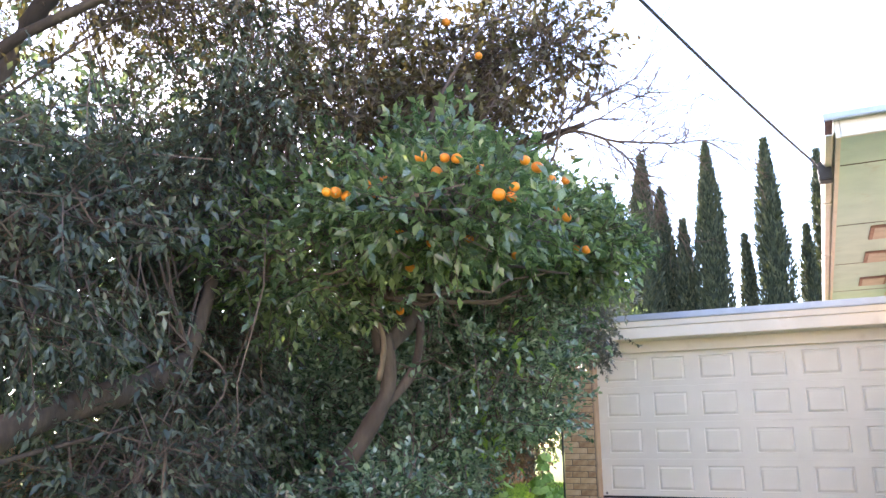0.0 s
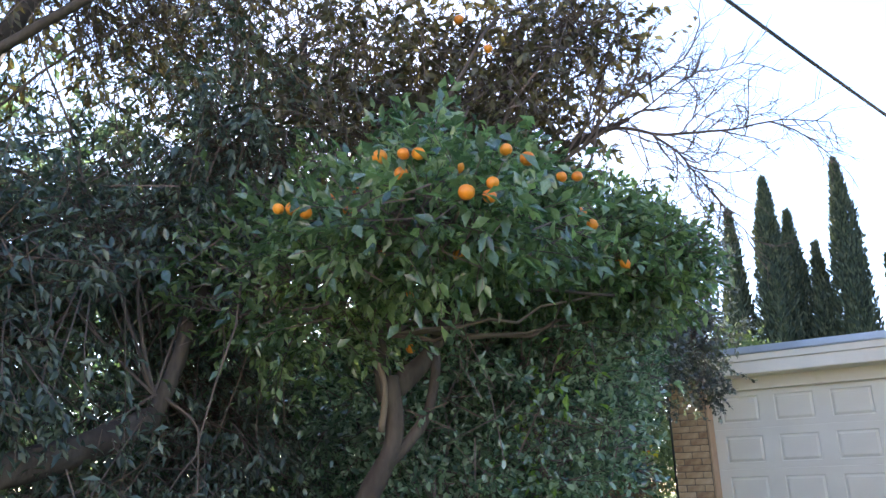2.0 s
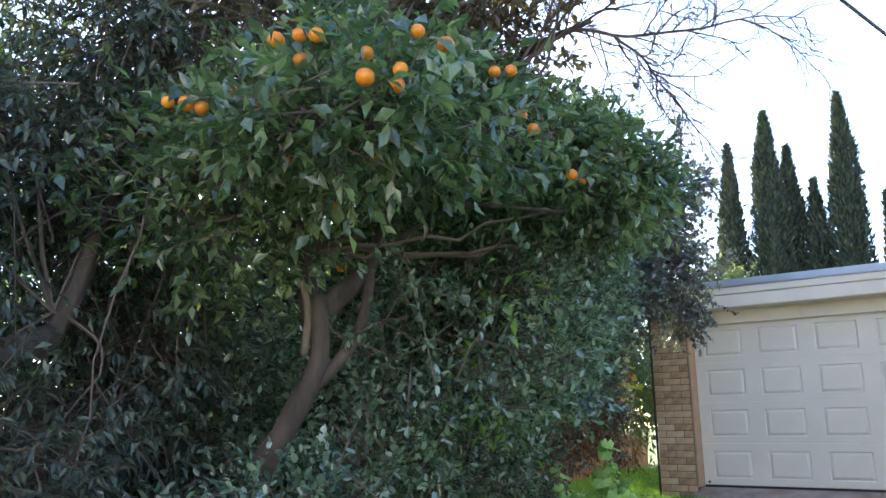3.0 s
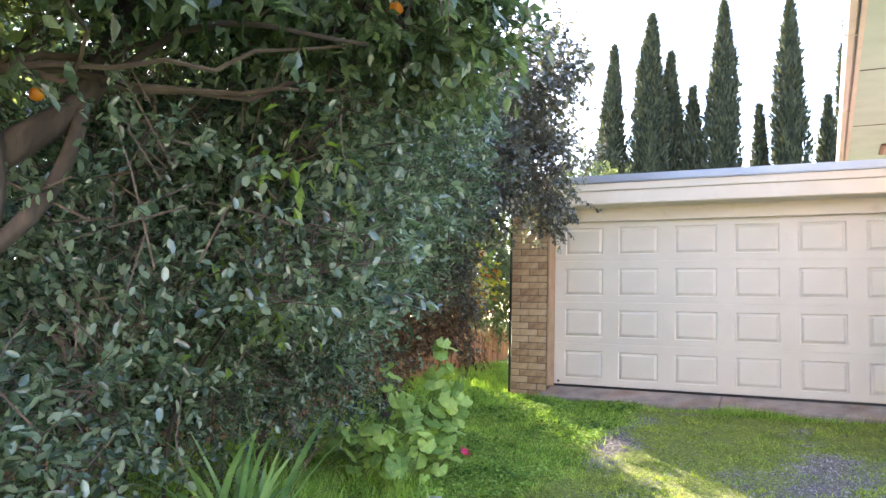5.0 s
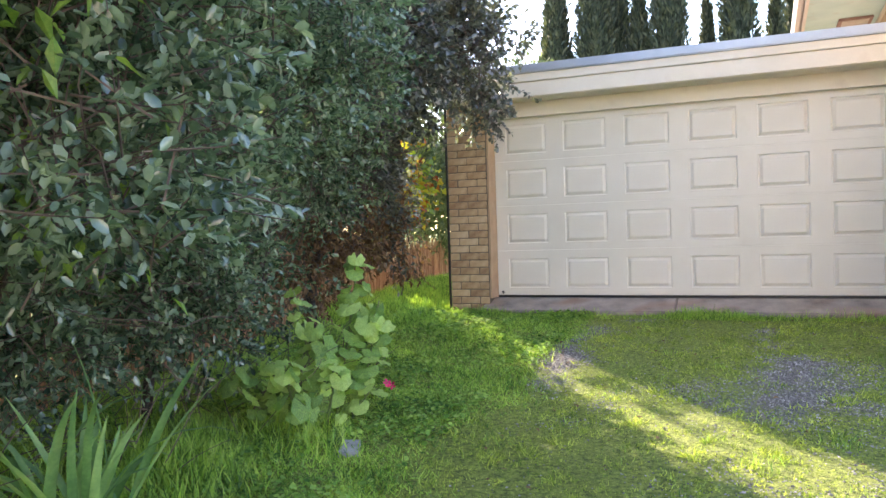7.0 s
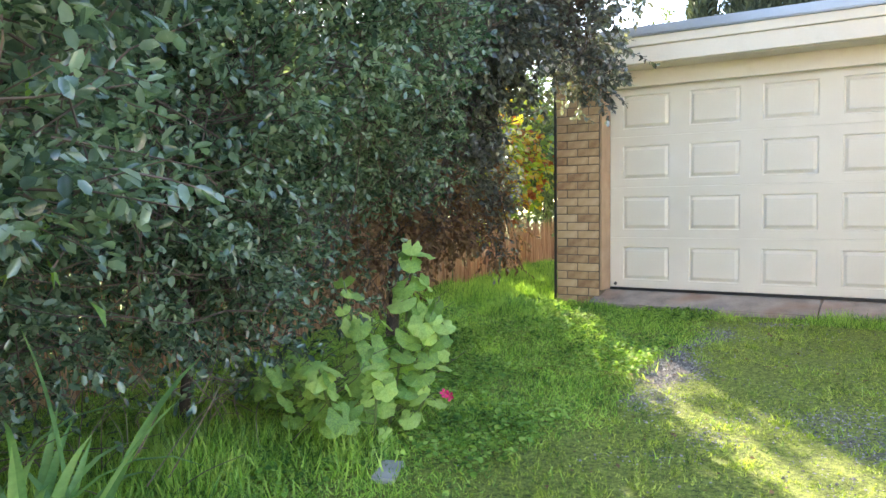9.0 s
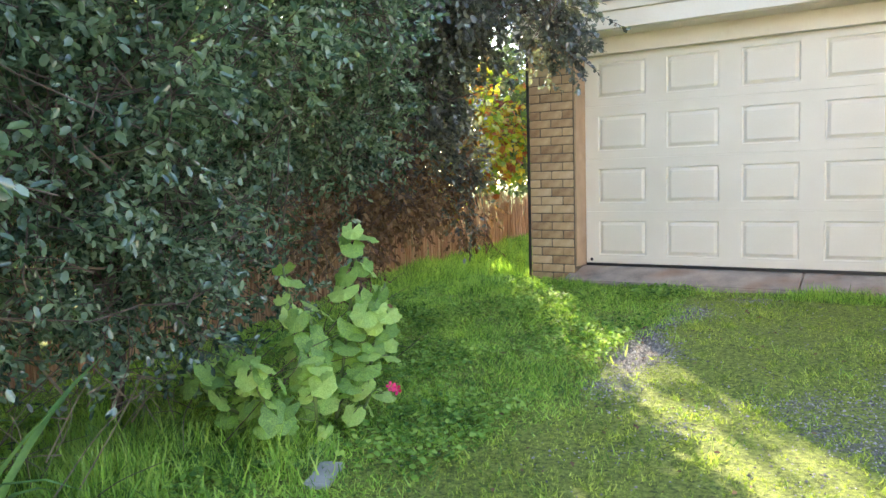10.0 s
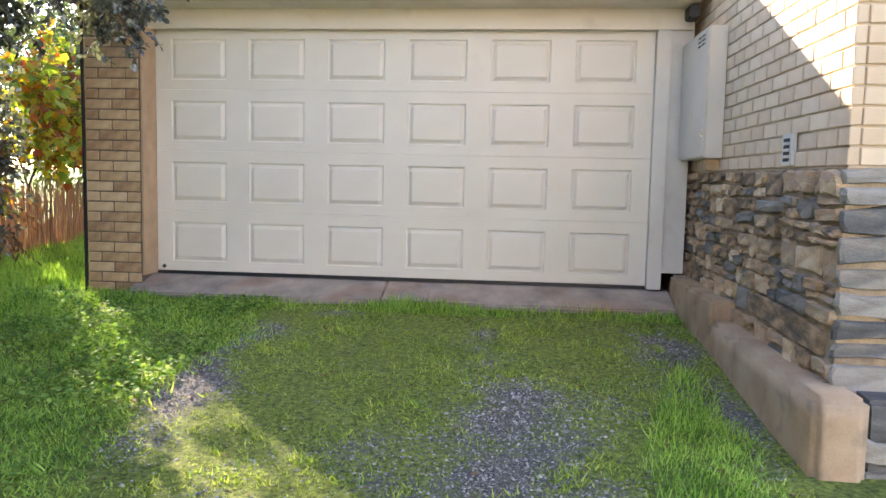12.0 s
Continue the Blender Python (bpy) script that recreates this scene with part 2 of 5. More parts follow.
def ground_material():
    """Mossy turf and grey gravel, mixed by the 'gravel' attribute of the sheet."""
    m = bpy.data.materials.new("mossy_ground")
    m.use_nodes = True
    nt = m.node_tree
    N, L = nt.nodes.new, nt.links.new
    bsdf = nt.nodes["Principled BSDF"]
    tc, at = N("ShaderNodeTexCoord"), N("ShaderNodeAttribute")
    at.attribute_name = "gravel"
    ramps = []
    for sc, det, stops in ((34.0, 12, [(0.34, (0.035, 0.042, 0.014)), (0.48, (0.18, 0.245, 0.042)), (0.64, (0.42, 0.50, 0.095))]),
                           (110.0, 5, [(0.36, (0.035, 0.033, 0.03)), (0.5, (0.15, 0.143, 0.134)), (0.66, (0.42, 0.40, 0.375))])):
        nz, rp = N("ShaderNodeTexNoise"), N("ShaderNodeValToRGB")
        nz.inputs["Scale"].default_value, nz.inputs["Detail"].default_value = sc, det
        nz.inputs["Roughness"].default_value = 0.78
        L(tc.outputs["Object"], nz.inputs["Vector"])
        els = rp.color_ramp.elements
        els.new(0.5)
        for e, (p, c) in zip(els, stops):
            e.position, e.color = p, (*c, 1)
        L(nz.outputs[0], rp.inputs[0])
        ramps.append((nz, rp))
    edge, th = N("ShaderNodeTexNoise"), N("ShaderNodeMath")
    edge.inputs["Scale"].default_value, edge.inputs["Detail"].default_value = 22.0, 12
    edge.inputs["Roughness"].default_value = 0.75
    L(tc.outputs["Object"], edge.inputs["Vector"])
    th.operation = 'ADD'
    L(at.outputs["Fac"], th.inputs[0])
    L(edge.outputs[0], th.inputs[1])
    mr = N("ShaderNodeMapRange")
    mr.inputs[1].default_value, mr.inputs[2].default_value = 0.88, 1.08
    L(th.outputs[0], mr.inputs[0])
    mx = N("ShaderNodeMixRGB")
    L(mr.outputs[0], mx.inputs[0])
    L(ramps[0][1].outputs[0], mx.inputs[1])
    L(ramps[1][1].outputs[0], mx.inputs[2])
    L(mx.outputs[0], bsdf.inputs["Base Color"])
    bsdf.inputs["Roughness"].default_value = 0.95
    bp = N("ShaderNodeBump")
    bp.inputs["Strength"].default_value, bp.inputs["Distance"].default_value = 1.0, 0.02
    L(ramps[1][0].outputs[0], bp.inputs["Height"])
    L(bp.outputs[0], bsdf.inputs["Normal"])
    return m


M_GROUND = ground_material()


# ---- builders ----
def mesh_of(name, verts, faces, material_, smooth=False):
    me = bpy.data.meshes.new(name)
    me.from_pydata([tuple(v) for v in verts], [], faces)
    me.materials.append(material_)
    if smooth:
        me.polygons.foreach_set("use_smooth", [True] * len(me.polygons))
    me.update()
    return me


def put(name, me, parent=None, label="", m=None):
    ob = new(name, me)
    if parent:
        ob.parent = parent
    if m is not None:
        ob.matrix_basis = m
    if label:
        ob["label"] = label
    return ob


def part(name, bm, material_, parent=None, label="", smooth=False):
    me = bpy.data.meshes.new(name)
    bm.to_mesh(me)
    bm.free()
    me.materials.append(material_)
    if smooth:
        me.polygons.foreach_set("use_smooth", [True] * len(me.polygons))
    return put(name, me, parent, label)


def thing(name, label, category, at=(0, 0, 0), group="", kind=""):
    ob = new(name)
    ob.empty_display_size = 0.1
    ob.location = at
    return tagged(ob, label, category, group, kind)


def box(x0, x1, y0, y1, z0, z1, bevel=0.0, bm=None, cuts=0):
    bm2 = bmesh.new()
    bmesh.ops.create_cube(bm2, size=1, matrix=Matrix.Translation(((x0 + x1) / 2, (y0 + y1) / 2, (z0 + z1) / 2)) @ Matrix.Diagonal((x1 - x0, y1 - y0, z1 - z0, 1)))
    if bevel:
        bmesh.ops.bevel(bm2, geom=bm2.edges[:], offset=bevel, segments=2, affect='EDGES')
    if bm is None:
        return bm2
    tmp = bpy.data.meshes.new("tmp")
    bm2.to_mesh(tmp)
    bm2.free()
    bm.from_mesh(tmp)
    bpy.data.meshes.remove(tmp)
    return bm


def rough_edges(bm, amount, seed, cuts=6):
    """Uneven edges on worn masonry."""
    bmesh.ops.subdivide_edges(bm, edges=[e for e in bm.edges if e.calc_length() > 0.15], cuts=cuts, use_grid_fill=True)
    for v in bm.verts:
        v.co += noise.noise_vector(v.co * 5 + Vector((seed, 0, 0))) * amount
    return bm


def tube_arrays(points, radii, sides=7):
    pts = [Vector(p) for p in points]
    verts, faces = [], []
    ref = Vector((0.31, 0.17, 0.94))
    for i, p in enumerate(pts):
        d = (pts[min(i + 1, len(pts) - 1)] - pts[max(i - 1, 0)]).normalized()
        u = d.cross(ref)
        if u.length < 0.05:
            u = d.cross(Vector((1, 0, 0)))
        u.normalize()
        w = d.cross(u)
        for k in range(sides):
            a = 2 * math.pi * k / sides
            verts.append(p + (u * math.cos(a) + w * math.sin(a)) * radii[i])
    for i in range(len(pts) - 1):
        for k in range(sides):
            a, b = i * sides + k, i * sides + (k + 1) % sides
            faces.append((a, b, b + sides, a + sides))
    faces.append(tuple(range(sides))[::-1])
    faces.append(tuple(range((len(pts) - 1) * sides, len(pts) * sides)))
    return verts, faces


def smooth_line(points, n):
    """Catmull-Rom through the points."""
    p = [Vector(q) for q in points]
    p = [p[0] * 2 - p[1]] + p + [p[-1] * 2 - p[-2]]
    out = []
    for i in range(1, len(p) - 2):
        for k in range(n):
            t = k / n
            a, b, c, d = p[i - 1], p[i], p[i + 1], p[i + 2]
            out.append(0.5 * ((2 * b) + (c - a) * t + (2 * a - 5 * b + 4 * c - d) * t * t + (3 * b - a - 3 * c + d) * t ** 3))
    out.append(p[-2])
    return out


def limb(name, points, r0, r1, mat, parent, label="", sides=9, n=6, gnarl=0.012):
    line = smooth_line(points, n)
    m = len(line)
    line = [q + noise.noise_vector(q * 4) * gnarl for q in line]
    radii = [(r0 + (r1 - r0) * i / (m - 1)) * (1 + 0.18 * noise.noise(line[i] * 7)) for i in range(m)]
    v, f = tube_arrays(line, radii, sides)
    return put(name, mesh_of(name, v, f, mat, True), parent, label)


def tubes_mesh(name, lines, mat, sides=4):
    V, F = [], []
    for pts, r0, r1 in lines:
        m = len(pts)
        v, f = tube_arrays(pts, [r0 + (r1 - r0) * i / (m - 1) for i in range(m)], sides)
        o = len(V)
        V += v
        F += [tuple(i + o for i in q) for q in f]
    return mesh_of(name, V, F, mat)


# a leaf: folded along its midrib, pointed or rounded; x across, y along, z up
LEAF_SHAPES = {
    "oval": ([(0, 0, 0), (-0.5, 0.45, 0.1), (0, 0.5, -0.02), (0.5, 0.45, 0.1), (0, 1, -0.08)], [(0, 2, 1), (0, 3, 2), (1, 2, 4), (2, 3, 4)]),
    "round": ([(0, 0, 0), (-0.42, 0.25, 0.08), (-0.45, 0.7, 0.1), (0, 0.5, -0.03), (0.42, 0.25, 0.08), (0.45, 0.7, 0.1), (0, 1, 0.0)],
              [(0, 3, 1), (1, 3, 2), (2, 3, 6), (0, 4, 3), (4, 5, 3), (5, 6, 3)]),
    "blade": ([(-0.5, 0, 0), (0.5, 0, 0), (0.35, 0.5, 0.06), (-0.35, 0.5, 0.06), (0, 1, 0.3)], [(0, 1, 2, 3), (3, 2, 4)]),
    "vine": ([(0, 0, 0), (-0.5, 0.1, 0.05), (-0.45, 0.55, 0.08), (-0.2, 0.6, 0.0), (0, 1, -0.06), (0.2, 0.6, 0.0), (0.45, 0.55, 0.08), (0.5, 0.1, 0.05)],
             [(0, 3, 2, 1), (0, 5, 4, 3), (0, 7, 6, 5)]),
}


def leaves_mesh(name, pos, axis, lengths, widths, mat, shape, rng, tilt=1.0):
    """Many leaves in one mesh. axis: the way each one grows."""
    tv, tf = LEAF_SHAPES[shape]
    tv = np.array(tv)
    n = len(pos)
    y = axis / np.linalg.norm(axis, axis=1)[:, None]
    up = np.tile([0.0, 0.0, 1.0], (n, 1)) + rng.normal(0, 0.55 * tilt, (n, 3))
    x = np.cross(y, up)
    x /= np.linalg.norm(x, axis=1)[:, None] + 1e-9
    z = np.cross(x, y)
    V = pos[:, None, :] + x[:, None, :] * (tv[None, :, 0:1] * widths[:, None, None]) + y[:, None, :] * (tv[None, :, 1:2] * lengths[:, None, None]) + z[:, None, :] * (tv[None, :, 2:3] * lengths[:, None, None])
    k = len(tv)
    me = bpy.data.meshes.new(name)
    me.vertices.add(n * k)
    me.vertices.foreach_set("co", V.reshape(-1).astype(np.float32))
    sizes = np.tile(np.array([len(f) for f in tf], np.int32), n)
    flat = np.concatenate([np.array(f) for f in tf])
    loops = (np.arange(n)[:, None] * k + flat[None, :]).reshape(-1).astype(np.int32)
    me.loops.add(len(loops))
    me.loops.foreach_set("vertex_index", loops)
    me.polygons.add(len(sizes))
    me.polygons.foreach_set("loop_start", np.concatenate([[0], np.cumsum(sizes)[:-1]]).astype(np.int32))
    me.polygons.foreach_set("loop_total", sizes)
    me.materials.append(mat)
    me.update(calc_edges=True)
    return me


def crown(parent, blobs, twigs, per, length, mat, shape, seed, droop=0.0, aspect=0.45, twig_len=0.22, shell=2.0, name="crown", keep=None, twig_mat=None, ragged=0.35, label="", every=2):
    """Leaves set along short twigs that fill the blobs (centre, radii), denser towards their outer shell, with ragged gaps."""
    rng = np.random.default_rng(seed)
    C = np.array([b[0] for b in blobs], float)
    R = np.array([b[1] for b in blobs], float)
    vol = R.prod(axis=1) ** 0.75
    pick = rng.choice(len(blobs), int(twigs * 1.5), p=vol / vol.sum())
    d = rng.normal(size=(len(pick), 3))
    d /= np.linalg.norm(d, axis=1)[:, None]
    wob = 1 + ragged * (np.sin(d[:, 0] * 5 + pick * 1.7 + seed) * np.sin(d[:, 1] * 6 + seed * 0.7) + 0.6 * np.sin(d[:, 2] * 9 + d[:, 0] * 7 + pick)) * 0.6
    rad = rng.random(len(pick)) ** (1 / (1 + shell)) * wob
    P = C[pick] + d * R[pick] * rad[:, None]
    # gaps: drop twigs where a slow wave through space is low
    wave = np.sin(P[:, 0] * 4.1 + seed) + np.sin(P[:, 1] * 3.7 + 1.3 * P[:, 2]) + np.sin(P[:, 2] * 4.9 - P[:, 0] * 2)
    ok = wave + rng.normal(0, 1.0, len(P)) > -1.1
    if keep is not None:
        ok &= keep(P)
    P, d = P[ok][:twigs], d[ok][:twigs]
    out = d + rng.normal(0, 0.5, d.shape) + [0, 0, 0.25 - droop]
    out /= np.linalg.norm(out, axis=1)[:, None]
    s = np.tile((np.arange(per) + 0.5) / per, len(P))
    Pr, Or = np.repeat(P, per, axis=0), np.repeat(out, per, axis=0)
    tl = twig_len * np.repeat(rng.uniform(0.6, 1.3, len(P)), per)
    side = rng.normal(0, 1, Pr.shape)
    side /= np.linalg.norm(side, axis=1)[:, None]
    ax = Or * (0.35 + 0.5 * s[:, None]) + side * 0.8 + np.array([0, 0, -droop])
    pos = Pr + Or * (s * tl)[:, None]
    ln = length * rng.uniform(0.65, 1.3, len(pos))
    me = leaves_mesh(name, pos, ax, ln, ln * aspect * rng.uniform(0.85, 1.15, len(pos)), mat, shape, rng)
    ob = put(name, me, parent, label)
    if twig_mat:
        lines = []
        for i in range(0, len(P), every):
            a, o = Vector(P[i]), Vector(out[i])
            e = a - o * twig_len * 1.3 + Vector(rng.normal(0, 0.05, 3))
            lines.append(([e, a, a + o * twig_len], 0.004, 0.0015))
        put("twigwork", tubes_mesh("twigwork", lines, twig_mat, 3), parent)["kind"] = "stuff"
    return ob


def scatter_branches(name, parent, roots, blobs, count, mat, seed, r0=0.02, keep=None):
    """Crooked inner branches from the limbs out into the crown, all in one part."""
    rng = random.Random(seed)
    lines = []
    for _ in range(count):
        a = Vector(rng.choice(roots))
        c, r = rng.choice(blobs)
        b = Vector(c) + Vector([rng.uniform(-0.8, 0.8) * q for q in r])
        mid = (a + b) / 2 + Vector([rng.uniform(-0.25, 0.25) for _ in range(3)])
        pts = [q + noise.noise_vector(q * 6) * 0.05 for q in smooth_line([a, mid, b], 5)]
        k = rng.uniform(0.5, 1.2)
        lines.append((pts, r0 * k, r0 * 0.2 * k))
    return put(name, tubes_mesh(name, lines, mat, 5), parent)


# ---- ground ----
GY = [-80, -14, -9, -6.5, -5, -4, -3, -2, -0.9, -0.5, 5, 80]
GZ = [-1.2, -0.76, -0.58, -0.49, -0.44, -0.40, -0.345, -0.27, -0.2, -0.18, -0.18, -0.2]
# gravel patches: x, y, half-widths, strength
PATCHES = [(1.32, -1.95, 0.13, 0.5, 0.36), (1.5, -3.3, 0.25, 0.4, 0.2), (3.25, -2.6, 0.55, 0.6, 0.46), (3.15, -3.6, 0.65, 0.5, 0.36), (2.95, -1.3, 0.17, 0.5, 0.42), (1.42, -1.4, 0.2, 0.4, 0.42), (1.45, -2.6, 0.26, 0.42, 0.5),
           (4.15, -1.5, 0.26, 0.7, 0.46), (4.3, -2.7, 0.14, 0.6, 0.5), (3.4, -5.2, 0.8, 0.8, 0.28), (2.3, -3.3, 0.7, 0.4, 0.2), (1.9, -4.0, 0.3, 0.4, 0.2), (1.75, -0.75, 0.2, 0.15, 0.3), (3.0, -7.5, 1.2, 1.5, 0.3)]


def height(x, y):
    h = np.interp(y, GY, GZ)
    return h + 0.012 * np.sin(x * 2.3 + y * 1.1) * np.sin(y * 1.9 - x * 0.6)


def gravel(x, y):
    g = np.full_like(np.asarray(x, float), 0.10)
    for px, py, rx, ry, s in PATCHES:
        g = g + s * np.exp(-(((x - px) / rx) ** 2 + ((y - py) / ry) ** 2))
    g = g + 0.12 * np.sin(x * 7.1 + np.sin(y * 5) * 1.4) * np.sin(y * 6.3 + np.sin(x * 4.7))
    return np.where(x < 1.15 + 0.15 * np.sin(y * 3.0), g * 0.25, g)


def axis_lines(lo, hi, fine_lo, fine_hi, step):
    out, s = [], 0
    a = fine_lo
    grow = step
    while a > lo:
        out.append(a)
        grow *= 1.5
        a -= grow
    out.append(lo)
    out = out[::-1] + list(np.arange(fine_lo + step, fine_hi, step))
    a, grow = fine_hi, step
    while a < hi:
        out.append(a)
        grow *= 1.5
        a += grow
    return np.array(out + [hi])


gx, gy = axis_lines(-400, 400, -2.0, 5.2, 0.06), axis_lines(-400, 900, -9.0, 1.6, 0.06)
GXX, GYY = np.meshgrid(gx, gy)
GZZ = height(GXX, GYY)
nx_, ny_ = len(gx), len(gy)
idx = np.arange(nx_ * ny_).reshape(ny_, nx_)
quads = np.stack([idx[:-1, :-1], idx[:-1, 1:], idx[1:, 1:], idx[1:, :-1]], -1).reshape(-1, 4)
gme = bpy.data.meshes.new("ground")
gme.from_pydata(np.stack([GXX, GYY, GZZ], -1).reshape(-1, 3).tolist(), [], quads.tolist())
gme.polygons.foreach_set("use_smooth", [True] * len(gme.polygons))
gat = gme.attributes.new("gravel", 'FLOAT', 'POINT')
gat.data.foreach_set("value", np.clip(gravel(GXX, GYY), 0, 1).reshape(-1).astype(np.float32))
gme.materials.append(M_GROUND)
ground = tagged(new("ground", gme), "mossy grass driveway with patches of grey gravel", "ground", kind="structure")

# unseen plain wall, added to close the place behind and bounce sunlight forward
bounce_wall = part("bounce_wall", box(-22, 26, -19.4, -19.0, -1.6, 5.2), M_PLAIN)
tagged(bounce_wall, "unseen plain pale wall added behind the camera to bounce sunlight", "wall", kind="structure")

# ---- garage ----
DW, DH, PITCH = 4.22, 2.1, 0.69
garage = thing("garage", "low flat-roofed garage of tan brick with a cream sectional door", "garage", (0, 0, 0))
part("side_wall", box(-0.507, -0.28, 0.0, 6.2, -0.5, 2.3), M_BRICK, garage, "tan brick side wall")
part("back_wall", box(-0.507, 4.5, 6.2, 6.4, -0.5, 2.3), M_MORTAR, garage)
part("roof", box(-0.55, 4.52, -0.36, 6.5, 2.30, 2.47), M_ROOF, garage, "flat roof deck")
bm = box(-0.6, 4.5, -0.42, -0.37, 2.245, 2.405, 0.004)
part("fascia_board", bm, M_FASCIA, garage, "cream painted fascia board")
bm = box(-0.6, 4.5, -0.44, -0.372, 2.41, 2.497, 0.006)
part("fascia_strip", bm, M_FASCIA, garage)
bm = box(-0.62, 4.52, -0.47, -0.30, 2.50, 2.595, 0.012)
part("roof_cap", bm, M_CAP, garage, "blue-grey metal roof edging")
part("eave_soffit", box(-0.6, 4.5, -0.365, -0.085, 2.24, 2.28), M_FASCIA, garage)
part("lintel_board", box(-0.16, 4.5, -0.083, -0.03, 2.075, 2.30, 0.004), M_FASCIA, garage, "cream lintel board above the door")
part("jamb", box(4.222, 4.335, -0.075, 0.03, -0.02, 2.073, 0.004), M_TRIM, garage, "white-painted door jamb")
part("jamb_board", box(4.339, 4.515, -0.035, 0.03, 0.115, 2.22, 0.003), M_TRIM, garage, "weathered grey board beside the jamb")
part("bracket", box(4.42, 4.5, -0.30, -0.09, 2.13, 2.23, 0.01), M_BLACK, garage, "dark gutter bracket")
part("downpipe", box(-0.536, -0.510, -0.262, -0.236, -0.25, 2.238, 0.006), M_BLACK, garage, "thin dark pipe down the brick corner")
part("reveal_board", box(-0.022, -0.004, -0.245, 0.008, -0.02, 2.073, 0.003), M_CEMENT, garage, "tan cement reveal")

# sectional door: sections with pressed panels
door = put("garage_door", None, garage, "cream pressed-steel sectional garage door with four rows of panels")
PW, PH, GROOVE = 0.49, 0.346, ((0.0, 0.0), (0.008, 0.015), (0.016, 0.016), (0.046, -0.004))
SEC = DH / 4


def panel_mesh():
    xs = sorted([i for i, _ in GROOVE] + [PW - i for i, _ in GROOVE])
    zs = sorted([i for i, _ in GROOVE] + [PH - i for i, _ in GROOVE])
    verts, faces = [], []
    n = len(xs)
    for iz, z in enumerate(zs):
        for ix, x in enumerate(xs):
            lvl = min(ix, n - 1 - ix, iz, n - 1 - iz, 3)
            verts.append((x, GROOVE[lvl][1], z))
    for iz in range(n - 1):
        for ix in range(n - 1):
            a = iz * n + ix
            faces.append((a, a + 1, a + n + 1, a + n))
    return mesh_of("panel", verts, faces, M_DOOR)


pm = panel_mesh()
for r in range(4):
    z0, z1 = r * SEC + 0.003, (r + 1) * SEC - 0.003
    pz0, pz1 = r * SEC + 0.083, r * SEC + 0.083 + PH
    bm = bmesh.new()
    cols = [0.135 + PITCH * c for c in range(6)]
    edges = [0.0] + [v for c in cols for v in (c, c + PW)] + [DW]
    spans = [(edges[i], edges[i + 1], a, b) for i in range(len(edges) - 1) for a, b in ((z0, pz0), (pz0, pz1), (pz1, z1)) if not (i % 2 and a == pz0)]
    lips = [(edges[i], edges[i + 1], q) for i in range(len(edges) - 1) for q in (z0, z1)]
    for x0, x1, a, b in spans:
        vs = [bm.verts.new((x, 0.0, z)) for x, z in ((x0, a), (x1, a), (x1, b), (x0, b))]
        bm.faces.new(vs)
    for x0, x1, q in lips:
        e = q + (0.004 if q == z1 else -0.004)
        bm.faces.new([bm.verts.new(v) for v in ((x0, 0, q), (x1, 0, q), (x1, 0.008, e), (x0, 0.008, e))])
    bmesh.ops.remove_doubles(bm, verts=bm.verts[:], dist=0.0005)
    part("door_section", bm, M_DOOR, door)
    for c in cols:
        put("panel", pm, door, m=pose(c, 0, pz0))
part("door_backing", box(-0.01, DW + 0.01, 0.020, 0.05, -0.01, DH), M_DOOR, door)
part("bottom_seal", box(0.0, DW, -0.004, 0.03, -0.028, -0.001), M_BLACK, door, "black rubber seal")
bm = bmesh.new()
bmesh.ops.create_cone(bm, cap_ends=True, segments=4, radius1=0.022, radius2=0.014, depth=0.012, matrix=Matrix.Translation((0.055, -0.006, 0.035)) @ Matrix.Rotation(radians(90), 4, 'X'))
part("badge", bm, M_BLACK, door, "small dark diamond badge")

# concrete apron under the door
apron = thing("apron", "stained cracked concrete threshold slab under the garage door", "concrete slab", (0, 0, 0))
for x0, x1 in ((-0.10, 2.055), (2.065, 4.41)):
    bm = rough_edges(box(x0, x1, -0.42, 0.25, -0.42, -0.032, 0.012), 0.006, x0)
    for v in bm.verts:
        if v.co.z > -0.2:
            v.co.z -= max(0, -v.co.y - 0.05) * 0.28
    part("slab", bm, M_APRON, apron)

# ---- house on the higher side ----
WX, WY, SZ = 4.56, -3.02, 3.75
house = thing("house", "cream brick house on a slate-stone base with pale green eaves", "house", (0, 0, 0))
part("side_wall", box(WX + 0.012, WX + 0.25, WY + 0.012, 9.0, -0.6, SZ), M_MORTAR2, house, "cream brick wall core")
part("front_wall", box(WX + 0.25, 12.0, WY + 0.012, WY + 0.25, -0.6, SZ), M_MORTAR2, house)
part("far_wall", box(11.75, 12.0, WY + 0.25, 9.0, -0.6, SZ), M_MORTAR2, house)
part("rear_wall", box(WX + 0.25, 11.75, 8.75, 9.0, -0.6, SZ), M_MORTAR2, house)
stone_base = part("stone_base", box(WX + 0.006, 11.9, WY + 0.006, 8.9, -0.6, 0.945), M_STONE_M, house, "slate stone base course with mortar")
soffit = part("soffit", box(3.55, 12.9, -3.62, 9.6, SZ, SZ + 0.03), M_SOFFIT, house, "pale green painted eave lining with panel joints")
for y in (-2.62, 0.13, 2.88, 5.6):
    part("joint", box(3.56, WX - 0.002, y - 0.012, y + 0.012, SZ - 0.004, SZ + 0.02), M_GAP, soffit)
